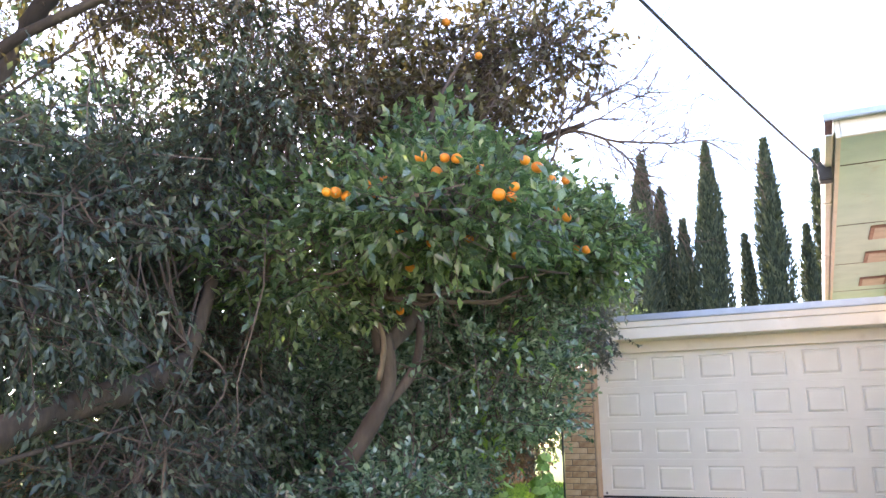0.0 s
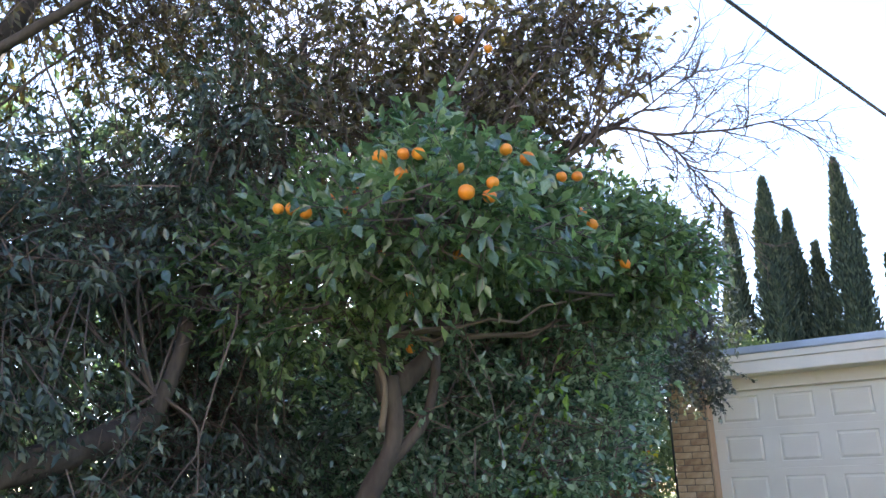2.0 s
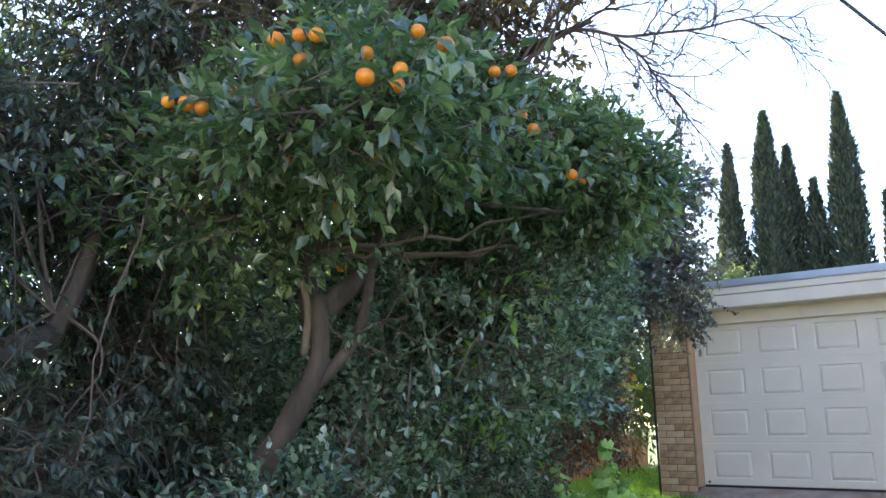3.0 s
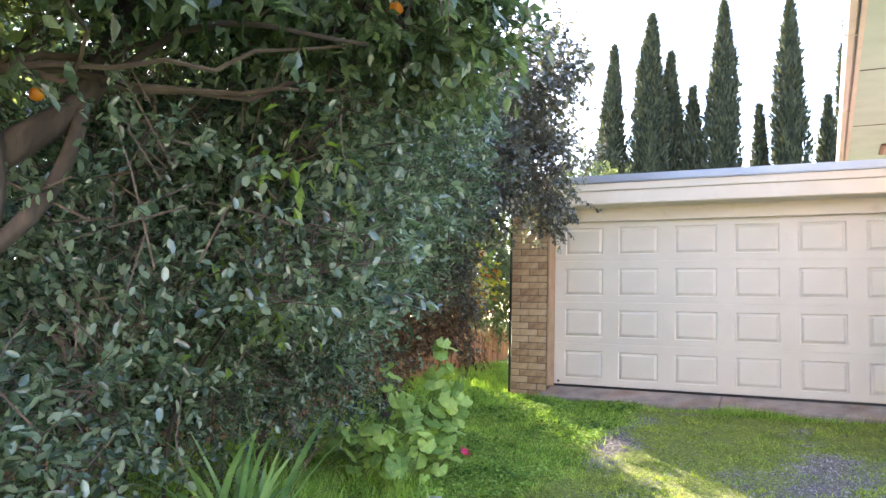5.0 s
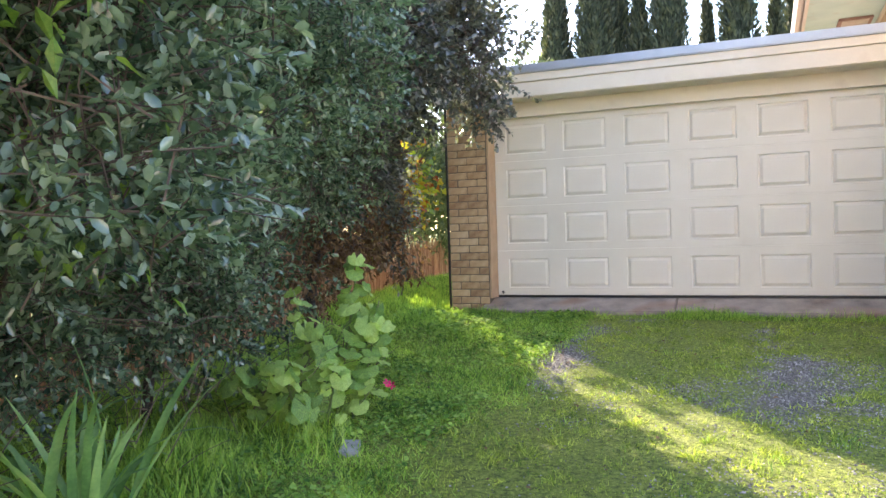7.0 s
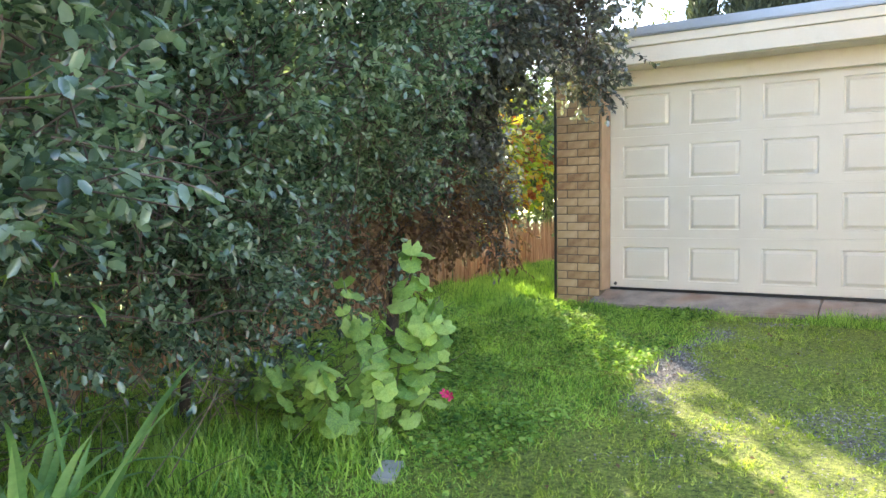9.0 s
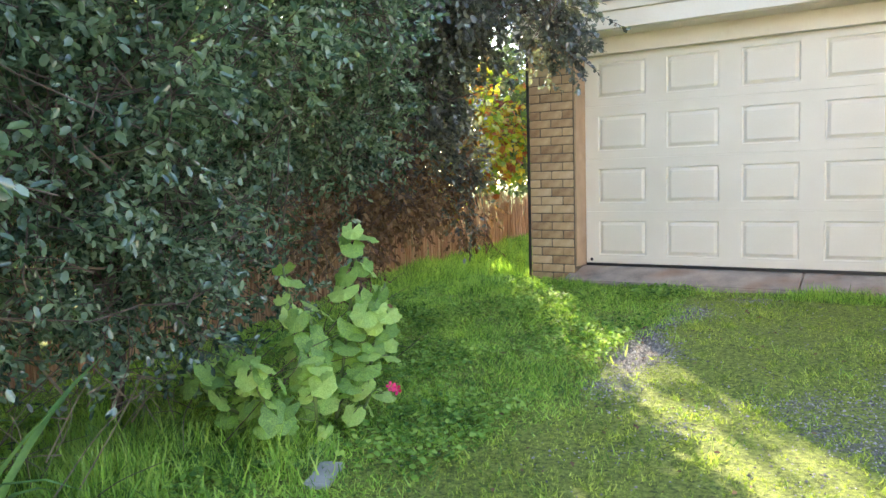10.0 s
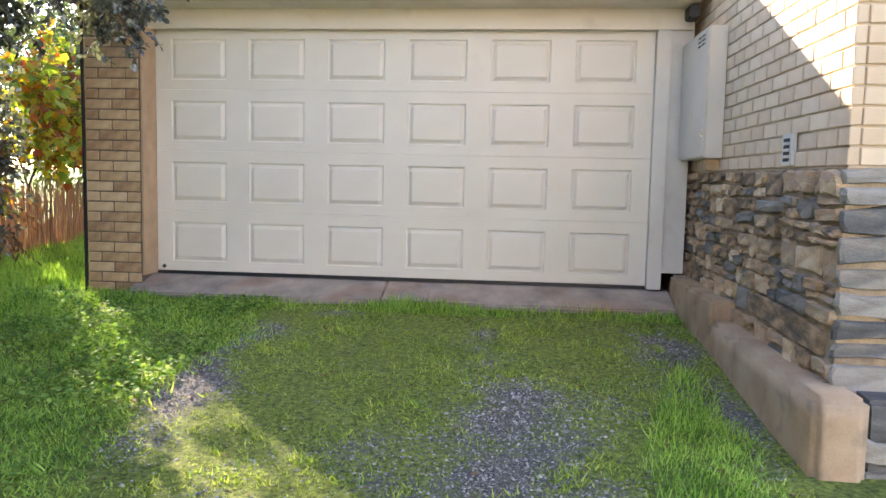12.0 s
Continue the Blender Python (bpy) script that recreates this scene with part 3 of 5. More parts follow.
for y in (0.68, 2.4, 4.6):
    vent = part("soffit_vent", box(4.0, 4.46, y - 0.38, y + 0.38, SZ - 0.035, SZ - 0.003, 0.006), M_VENT, soffit, "brown timber eave vent")
    part("vent_frame", box(4.05, 4.41, y - 0.33, y + 0.33, SZ - 0.045, SZ - 0.036, 0.002), M_WEATHER, soffit)
part("wall_trim", box(WX - 0.03, WX + 0.006, WY, 9.0, SZ - 0.07, SZ - 0.003, 0.004), M_FASCIA, house)
part("fascia", box(3.50, 3.548, -3.68, 9.6, SZ - 0.05, SZ + 0.16, 0.006), M_TRIM, house, "white eave fascia")
part("front_fascia", box(3.552, 12.9, -3.68, -3.63, SZ - 0.04, SZ + 0.16, 0.006), M_TRIM, house)
v, f = [], []
prof = [(0.0, 0.13), (0.0, 0.02), (-0.03, -0.02), (-0.09, -0.02), (-0.12, 0.02), (-0.12, 0.14), (-0.112, 0.14), (-0.112, 0.025), (-0.088, -0.01), (-0.032, -0.01), (-0.008, 0.025), (-0.008, 0.13)]
for y in (-3.7, 9.6):
    v += [(3.498 + a, y, SZ + b) for a, b in prof]
k = len(prof)
f = [(i, (i + 1) % k, k + (i + 1) % k, k + i) for i in range(k)] + [tuple(range(k))[::-1], tuple(range(k, 2 * k))]
gut = put("gutter", mesh_of("gutter", v, f, M_TRIM), house, "white metal eave gutter")
part("gutter_bracket", box(3.37, 3.50, 1.9, 1.93, SZ - 0.03, SZ + 0.145, 0.003), M_TRIM, gut)
part("gutter_bracket", box(3.37, 3.50, -1.2, -1.17, SZ - 0.03, SZ + 0.145, 0.003), M_TRIM, gut)
bm = bmesh.new()
p0, p1, p2, p3 = [bm.verts.new(q) for q in ((3.42, -3.74, SZ + 0.16), (13.0, -3.74, SZ + 0.16), (8.2, 3.0, SZ + 1.9), (3.42, 9.7, SZ + 0.16))]
p4, p5 = bm.verts.new((13.0, 9.7, SZ + 0.16)), bm.verts.new((8.2, 3.0, SZ + 1.9))
bm.faces.new((p0, p1, p2)), bm.faces.new((p0, p2, p3)), bm.faces.new((p3, p2, p4)), bm.faces.new((p1, p4, p2))
bmesh.ops.solidify(bm, geom=bm.faces[:], thickness=0.05)
part("roof", bm, M_ROOF, house, "dark tiled hip roof")
capb = part("roof_edge", box(3.40, 12.9, -3.79, -3.735, SZ + 0.12, SZ + 0.19, 0.008), M_CAP, house, "blue-grey front gutter edge")

# kerb along the stone base, stepped down the slope
kerb = thing("stepped_kerb", "worn tan concrete kerb stepped down the slope along the stone base", "kerb", (0, 0, 0))
bm = rough_edges(box(4.41, WX + 0.03, -1.43, -0.06, -0.5, 0.105, 0.02), 0.010, 3)
part("upper_step", bm, M_KERB, kerb)
bm = rough_edges(box(4.405, 4.635, -3.26, -1.432, -0.6, -0.015, 0.03), 0.006, 7)
part("lower_step", bm, M_KERB, kerb, smooth=True)
bm = rough_edges(box(4.64, 9.0, -3.19, -3.024, -0.7, -0.03, 0.02), 0.014, 11)
part("front_return", bm, M_SLATE, kerb, "dark slate footing turning the corner")

# meter box on the wall
mb = thing("meter_box", "cream metal electricity meter box mounted on the brick wall", "meter box", (4.49, -0.55, 1.5))


def in_thing(bm, ob):
    bmesh.ops.translate(bm, verts=bm.verts[:], vec=-Vector(ob.location))
    return bm


part("body", in_thing(box(4.435, 4.557, -0.93, -0.08, 1.04, 1.95, 0.006), mb), M_BOXP, mb)
dr = part("lid", in_thing(box(4.424, 4.434, -0.92, -0.09, 1.05, 1.94, 0.003), mb), M_BOXP, mb, "hinged cream lid")
for z in (1.84, 1.87, 1.90):
    for y in (-0.80, -0.68):
        part("louvre", in_thing(box(4.419, 4.4235, y - 0.04, y + 0.04, z - 0.006, z + 0.006, 0.002), mb), M_GAP, dr)
part("latch", in_thing(box(4.410, 4.4235, -0.90, -0.87, 1.18, 1.23, 0.004), mb), M_CHROME, mb)
part("hinge", in_thing(box(4.428, 4.45, -0.945, -0.931, 1.74, 1.80, 0.003), mb), M_BOXP, mb)
part("conduit_box", in_thing(box(4.47, 4.557, -0.86, -0.70, 0.955, 1.036, 0.005), mb), M_BRICK, mb, "small tan conduit block")

# air brick vent
av = thing("wall_vent", "white terracotta air vent with dark horizontal slots in the brick wall", "air vent", (4.54, -2.3, 1.05))
part("frame", in_thing(box(4.541, 4.567, -2.375, -2.225, 0.965, 1.13, 0.004), av), M_BOXP, av)
for i in range(4):
    part("slot", in_thing(box(4.537, 4.5405, -2.345, -2.255, 0.985 + i * 0.034, 1.003 + i * 0.034, 0.002), av), M_GAP, av)

# twin spotlight on the wall
sp = thing("wall_spotlight", "twin-headed outdoor spotlight on the wall under the eave", "spotlight", (4.53, 0.7, 3.58))
part("mount", in_thing(box(4.50, 4.558, 0.64, 0.76, 3.52, 3.64, 0.012), sp), M_BLACK, sp)
for y, z, tilt, mt in ((0.56, 3.56, 60, M_CHROME), (0.80, 3.47, 30, M_WHITE)):
    bm = bmesh.new()
    bmesh.ops.create_cone(bm, cap_ends=True, segments=20, radius1=0.07, radius2=0.035, depth=0.13, matrix=Matrix.Translation((4.43, y, z)) @ Matrix.Rotation(radians(tilt), 4, 'Y'))
    bmesh.ops.bevel(bm, geom=[e for e in bm.edges], offset=0.004, segments=1, affect='EDGES')
    part("lamp_head", in_thing(bm, sp), mt, sp)
    vv, ff = tube_arrays([(4.52, 0.7, 3.57), (4.47, (0.7 + y) / 2, 3.56), (4.44, y, z)], [0.012] * 3, 6)
    part_me = mesh_of("arm", [Vector(q) - Vector(sp.location) for q in vv], ff, M_BLACK)
    put("arm", part_me, sp)

# cable from the eave corner, with its junction box
jb = thing("junction_box", "black cable junction box clamped to the eave gutter", "junction box", (3.42, -2.6, 3.72))
part("body", in_thing(box(3.33, 3.47, -2.72, -2.55, 3.58, 3.80, 0.012), jb), M_BLACK, jb)
vv, ff = tube_arrays([(3.40, -2.6, 3.80), (3.41, -2.62, 3.88), (3.48, -2.64, 3.9)], [0.008] * 3, 6)
put("bracket", mesh_of("bracket", [Vector(q) - Vector(jb.location) for q in vv], ff, M_BLACK), jb)
cable = thing("overhead_cable", "dark overhead service cable sloping up from the eave", "cable", (3.3, -2.7, 3.75))
A, B = Vector((3.3, -2.72, 3.80)), Vector((0.2, -15.2, 4.2))
pts = [A.lerp(B, i / 24) - Vector((0, 0, 0.22 * 4 * (i / 24) * (1 - i / 24))) for i in range(25)]
vv, ff = tube_arrays(pts, [0.013] * 25, 6)
put("wire", mesh_of("wire", [q - Vector(cable.location) for q in vv], ff, M_BLACK), cable)
vv, ff = tube_arrays([A, A + Vector((0.03, 0.02, -0.07)), A + Vector((0.08, 0.06, -0.14))], [0.012, 0.01, 0.008], 6)
put("drop_lead", mesh_of("drop_lead", [q - Vector(cable.location) for q in vv], ff, M_BLACK), cable)


# ---- brushwood fence ----
def fence_x(y):
    """The boundary drifts away from the garage towards the back."""
    return float(np.interp(y, [-9, -3, -1, 2.2, 5.2, 9], [-1.75, -1.95, -2.2, -2.8, -3.45, -4.2]))


fence = thing("brushwood_fence", "weathered reddish brushwood fence along the boundary", "fence", (-2.2, 0, -0.2))
rngf = random.Random(5)
for s in range(9):
    lines = []
    y0 = -9.0 + s * 2.0
    for i in range(170 if y0 < -3 else 320 if y0 < -1 else 210):
        y = y0 + rngf.random() * 2.0
        x = fence_x(y) + rngf.gauss(0, 0.026)
        zt = 0.70 + rngf.gauss(0, 0.055) + 0.04 * math.sin(y * 2) - 0.02 * max(0, y)
        zb = float(height(x, y)) - 0.03
        a = Vector((x, y, zb))
        b = Vector((x + rngf.gauss(0, 0.015), y + rngf.gauss(0, 0.05), zt))
        lines.append(([q - Vector(fence.location) for q in (a, (a + b) / 2 + Vector((rngf.gauss(0, 0.008), rngf.gauss(0, 0.012), 0)), b)], rngf.uniform(0.005, 0.011), 0.003))
    put("brush_panel", tubes_mesh("brush_panel", lines, M_REED, 4), fence)["kind"] = "stuff"
    rail = [Vector((fence_x(y) - 0.05, y, 0.43)) - Vector(fence.location) for y in (y0 + 0.004, y0 + 1.0, y0 + 1.996)]
    put("batten", tubes_mesh("batten", [(rail, 0.014, 0.014)], M_REED, 5), fence)

# ---- trees ----


def lane(P):
    """Clear air over the driveway, in the passage beside the garage and under its eave."""
    side = (P[:, 0] + 0.50) * sd.y - (P[:, 1] + 0.25) * sd.x
    dapple = np.sin(P[:, 2] * 19 + P[:, 1] * 5) * np.sin(P[:, 2] * 11 + P[:, 0] * 7 + 1.3) < 0.12
    slab = (side < 0.01) & (side > -0.18) & (P[:, 2] < 2.2) & dapple
    gar = (P[:, 0] > -0.7) & (P[:, 1] > -0.6) & (P[:, 2] < 2.7)
    passage = (P[:, 0] > -2.0) & (P[:, 1] > -0.9) & (P[:, 2] < 2.2)
    bed = (P[:, 0] > 0.3) & (P[:, 1] > -7.7) & (P[:, 1] < -5.8) & (P[:, 2] < np.where(P[:, 0] > 0.6, 0.78, 0.45))
    return ~(slab | gar | passage | bed)


def rel(points, ob):
    return [Vector(p) - Vector(ob.location) for p in points]


def tree(name, label, category, at, group=""):
    return thing(name, label, category, at, group)


def grow(ob, blobs, twigs, per, length, mat, shape, seed, **kw):
    """crown() with world places; the parent sits at its foot."""
    o = np.array(ob.location)
    kp = kw.pop("keep", lane)
    rb = [(tuple(np.array(c) - o), r) for c, r in blobs]
    return crown(ob, rb, twigs, per, length, mat, shape, seed, keep=lambda P: kp(P + o), **kw)


def inner(ob, roots, blobs, count, seed, r0=0.02, mat=None):
    o = np.array(ob.location)
    return scatter_branches("branchwork", ob, rel(roots, ob), [(tuple(np.array(c) - o), r) for c, r in blobs], count, mat or M_TWIG, seed, r0)


# orange tree
otree = tree("orange_tree", "orange tree with glossy dark leaves and ripe oranges", "tree", (0.5, -8.5, -0.6))
limb("trunk", rel([(0.5, -8.5, -0.65), (0.62, -8.47, 0.2), (0.8, -8.43, 0.62), (0.98, -8.36, 0.92), (1.0, -8.33, 1.1), (0.97, -8.32, 1.3)], otree), 0.058, 0.04, M_BARK, otree, sides=12)
limb("limb", rel([(0.98, -8.36, 0.9), (1.1, -8.2, 1.15), (1.05, -8.05, 1.5)], otree), 0.028, 0.024, M_BARK, otree)
limb("limb", rel([(0.95, -8.33, 1.2), (0.93, -8.36, 1.5), (0.85, -8.5, 1.95), (0.9, -8.6, 2.4)], otree), 0.04, 0.016, M_BARK, otree)
limb("limb", rel([(0.95, -8.3, 1.22), (1.05, -8.05, 1.5), (1.1, -7.9, 2.0), (1.2, -7.6, 2.9), (1.3, -7.4, 3.6)], otree), 0.05, 0.022, M_BARK, otree)
limb("limb", rel([(1.05, -8.05, 1.5), (1.4, -7.9, 1.72), (1.8, -7.6, 1.7)], otree), 0.016, 0.007, M_BARK, otree)
limb("limb", rel([(1.12, -7.8, 2.3), (1.55, -7.45, 2.62), (1.9, -7.4, 2.72)], otree), 0.028, 0.014, M_BARK, otree)
limb("pale_limb", rel([(0.98, -8.40, 1.05), (1.03, -8.43, 1.25), (0.98, -8.45, 1.42), (0.96, -8.43, 1.5)], otree), 0.016, 0.008, M_PALE, otree, "broken pale stub of bare wood")
OB = [((1.25, -8.05, 2.05), (0.72, 0.85, 0.32)), ((1.66, -7.3, 2.0), (0.45, 0.6, 0.28)), ((1.55, -8.8, 1.78), (0.5, 0.45, 0.22)), ((0.6, -8.5, 1.75), (0.5, 0.6, 0.45)), ((1.78, -7.0, 2.0), (0.33, 0.4, 0.32)), ((1.1, -7.7, 2.25), (0.5, 0.6, 0.26))]
grow(otree, OB, 2600, 9, 0.068, M_L_ORANGE, "oval", 11, droop=0.12, aspect=0.46, twig_mat=M_TWIG, shell=1.2, twig_len=0.18)
OB2 = [((0.9, -7.6, 3.0), (0.75, 0.9, 0.6)), ((1.35, -7.3, 3.4), (0.55, 0.7, 0.55)), ((0.6, -8.3, 2.9), (0.6, 0.7, 0.7)), ((1.0, -7.5, 2.45), (0.5, 0.6, 0.35)), ((1.75, -7.6, 3.2), (0.4, 0.4, 0.3)), ((0.9, -7.9, 2.6), (0.6, 0.5, 0.3))]
grow(otree, OB2, 1500, 9, 0.062, M_L_BROWN, "oval", 12, droop=0.25, aspect=0.46, twig_mat=M_TWIG, shell=1.2, name="upper_crown", label="thinner bronze-tinged upper foliage", ragged=0.6, every=1)
inner(otree, [(0.95, -8.3, 1.5), (1.1, -7.9, 2.0), (1.2, -7.7, 2.6), (1.0, -8.4, 1.9)], OB + OB2, 60, 3, 0.014)

# bare twigs that reach out over the driveway
rngb = random.Random(21)
lines = []


def fork(p, d, length, r, depth):
    q, pts = p, [p]
    steps = 6
    for i in range(steps):
        d = (d + Vector((rngb.gauss(0, 0.17), rngb.gauss(0, 0.2), rngb.gauss(0, 0.17) - 0.035))).normalized()
        q = q + d * (length / steps)
        pts.append(q)
        if depth and rngb.random() < 0.85:
            nd = (d + Vector((rngb.gauss(0, 0.45), rngb.gauss(0, 0.5), rngb.gauss(0.12, 0.5)))).normalized()
            fork(q, nd, length * rngb.uniform(0.4, 0.7), r * 0.6, depth - 1)
    lines.append((pts, r, r * 0.45))


BARE = [([(1.3, -7.5, 2.45), (1.62, -7.5, 2.56), (1.85, -7.5, 2.64), (2.11, -7.48, 2.54), (2.38, -7.5, 2.46), (2.62, -7.52, 2.43)], 0.016), ([(1.66, -7.5, 2.58), (1.82, -7.55, 2.7), (2.02, -7.5, 2.82), (2.23, -7.45, 2.93)], 0.010), ([(1.85, -7.5, 2.64), (2.08, -7.55, 2.7), (2.36, -7.6, 2.76)], 0.009),
        ([(2.05, -7.5, 2.56), (2.15, -7.45, 2.42), (2.22, -7.5, 2.29), (2.3, -7.5, 2.16)], 0.008), ([(1.55, -7.5, 2.54), (1.7, -7.45, 2.8), (1.85, -7.5, 3.08)], 0.010)]
for pts_, r0_ in BARE:
    bl = [q + noise.noise_vector(q * 5) * 0.02 for q in smooth_line(rel(pts_, otree), 4)]
    lines.append((bl, r0_, r0_ * 0.3))
    for k in range(3, len(bl), 1):
        dd = (bl[k] - bl[k - 1]).normalized()
        fork(bl[k], (dd + Vector((rngb.gauss(0, 0.4), rngb.gauss(0, 0.5), rngb.gauss(0.1, 0.5)))).normalized(), rngb.uniform(0.18, 0.38), 0.0048, 2)
put("bare_branch", tubes_mesh("bare_branch", lines, M_TWIG, 4), otree, "leafless fan of bare twigs")

bm = bmesh.new()
bmesh.ops.create_icosphere(bm, subdivisions=3, radius=0.0245)
for v in bm.verts:
    v.co.z *= 0.92
    v.co += v.co.normalized() * 0.0010 * noise.noise(v.co * 90)
ome = bpy.data.meshes.new("orange")
bm.to_mesh(ome)
bm.free()
ome.materials.append(M_ORANGE)
ome.polygons.foreach_set("use_smooth", [True] * len(ome.polygons))
rngo = random.Random(9)
FRUIT = [(1.65, -9.22, 1.9), (1.77, -9.24, 1.87), (1.81, -9.21, 1.87), (2.05, -9.04, 1.88), (2.06, -8.91, 1.89), (1.85, -9.04, 1.87), (1.69, -9.15, 1.85), (2.01, -9.07, 1.76), (1.99, -9.2, 1.69), (1.99, -9.06, 1.72),
         (1.22, -9.28, 1.79), (1.22, -9.21, 1.81), (1.25, -9.17, 1.8), (1.3, -9.09, 1.87), (1.3, -8.99, 1.85), (1.32, -8.95, 1.93), (2.08, -8.55, 1.94), (2.01, -8.54, 1.96), (1.98, -8.21, 1.86), (1.95, -8.25, 1.91),
         (1.33, -8.82, 1.7), (1.49, -8.79, 1.65), (1.68, -8.79, 1.64), (1.65, -8.09, 1.72), (1.23, -8.52, 1.61), (2.0, -7.93, 1.75)]
for p in FRUIT + [(1.72, -7.3, 1.95), (1.0, -8.2, 1.45), (1.5, -8.2, 2.9), (1.2, -8.0, 3.3), (1.8, -7.4, 1.9)]:
    put("orange", ome, otree, m=pose(*(Vector(p) - Vector(otree.location)), rngo.uniform(-30, 30), rngo.uniform(-30, 30), rngo.uniform(0, 360)) @ Matrix.Diagonal((*[rngo.uniform(0.85, 1.15)] * 3, 1)))
# leaves that carry the fruit
rngl = np.random.default_rng(4)
fp = np.repeat(np.array(FRUIT), 12, axis=0) - np.array(otree.location) + rngl.normal(0, 0.07, (len(FRUIT) * 12, 3)) + [-0.07, 0.09, 0.03]
ax = rngl.normal(0, 1, fp.shape) + [0.3, -0.4, -0.4]
ln = rngl.uniform(0.05, 0.095, len(fp))
put("fruit_spray", leaves_mesh("fruit_spray", fp, ax, ln, ln * 0.48, M_L_ORANGE, "oval", rngl), otree)["kind"] = "stuff"

# grey drooping tree behind and beside it
olive = tree("leaning_tree", "tangled grey-green tree with a long leaning trunk", "tree", (0.25, -11.2, -0.7))
limb("trunk", rel([(0.25, -11.3, -0.72), (0.3, -10.6, 0.35), (0.3, -9.99, 0.77), (0.3, -9.4, 0.98), (0.3, -9.08, 1.12)], olive), 0.075, 0.055, M_BARK, olive, sides=10)
limb("limb", rel([(0.3, -9.08, 1.12), (0.3, -8.98, 1.4), (0.3, -8.86, 1.77), (0.3, -8.6, 2.2), (0.3, -8.32, 2.74), (0.2, -8.2, 3.5)], olive), 0.042, 0.02, M_BARK, olive)
limb("limb", rel([(0.32, -10.3, 0.6), (0.35, -9.8, 0.72), (0.4, -9.3, 0.86)], olive), 0.014, 0.005, M_BARK, olive)
limb("limb", rel([(-0.6, -10.2, 0.0), (-0.5, -9.9, 1.8), (-0.2, -9.7, 2.9), (0.3, -9.4, 3.8)], olive), 0.07, 0.03, M_BARK, olive)
limb("limb", rel([(-0.5, -9.9, 2.0), (-0.2, -9.9, 2.5), (0.4, -9.6, 2.9), (0.8, -9.3, 3.3)], olive), 0.035, 0.012, M_BARK, olive)
VB = [((-0.1, -9.9, 1.5), (0.7, 0.8, 0.7)), ((-0.15, -9.1, 1.9), (0.6, 0.9, 0.7)), ((-0.3, -8.4, 1.2), (0.6, 0.8, 1.0)), ((0.25, -9.3, 0.5), (0.5, 0.7, 0.5)), ((0.1, -8.6, 2.5), (0.7, 0.8, 0.6)), ((-0.3, -10.6, 1.0), (0.6, 0.7, 0.8))]
grow(olive, VB, 5200, 10, 0.055, M_L_GREY, "oval", 31, droop=0.55, aspect=0.36, twig_mat=M_TWIG, shell=0.8, twig_len=0.24)
VB2 = [((-0.2, -9.5, 3.3), (0.9, 1.1, 0.6)), ((-0.4, -8.2, 3.6), (1.0, 1.2, 0.7)), ((-0.7, -10.3, 2.8), (0.8, 0.9, 0.8)), ((0.2, -8.9, 3.9), (0.8, 0.9, 0.5))]
grow(olive, VB2, 1700, 9, 0.055, M_L_BROWN, "oval", 32, droop=0.5, aspect=0.4, twig_mat=M_TWIG, shell=0.8, twig_len=0.24, ragged=0.6, name="upper_crown", label="thin bronze-green upper foliage", every=1)
inner(olive, [(0.3, -9.1, 1.2), (0.3, -8.6, 2.2), (-0.4, -9.9, 2.2), (0.3, -8.3, 3.0)], VB + VB2, 60, 5, 0.009)
# dead thin stalks at its foot
rngs = random.Random(8)
lines = []
for i in range(46):
    a = Vector((rngs.uniform(0.2, 1.1), rngs.uniform(-10.4, -8.3), -0.6))
    b = a + Vector((rngs.uniform(-0.2, 0.5), rngs.uniform(-0.3, 0.8), rngs.uniform(0.5, 1.2)))
    lines.append((rel(smooth_line([a, (a + b) / 2 + Vector((rngs.gauss(0, 0.06), rngs.gauss(0, 0.06), 0.08)), b], 3), olive), 0.006, 0.002))
put("dead_stalk", tubes_mesh("dead_stalk", lines, M_PALE, 4), olive, "dry pale stalks")

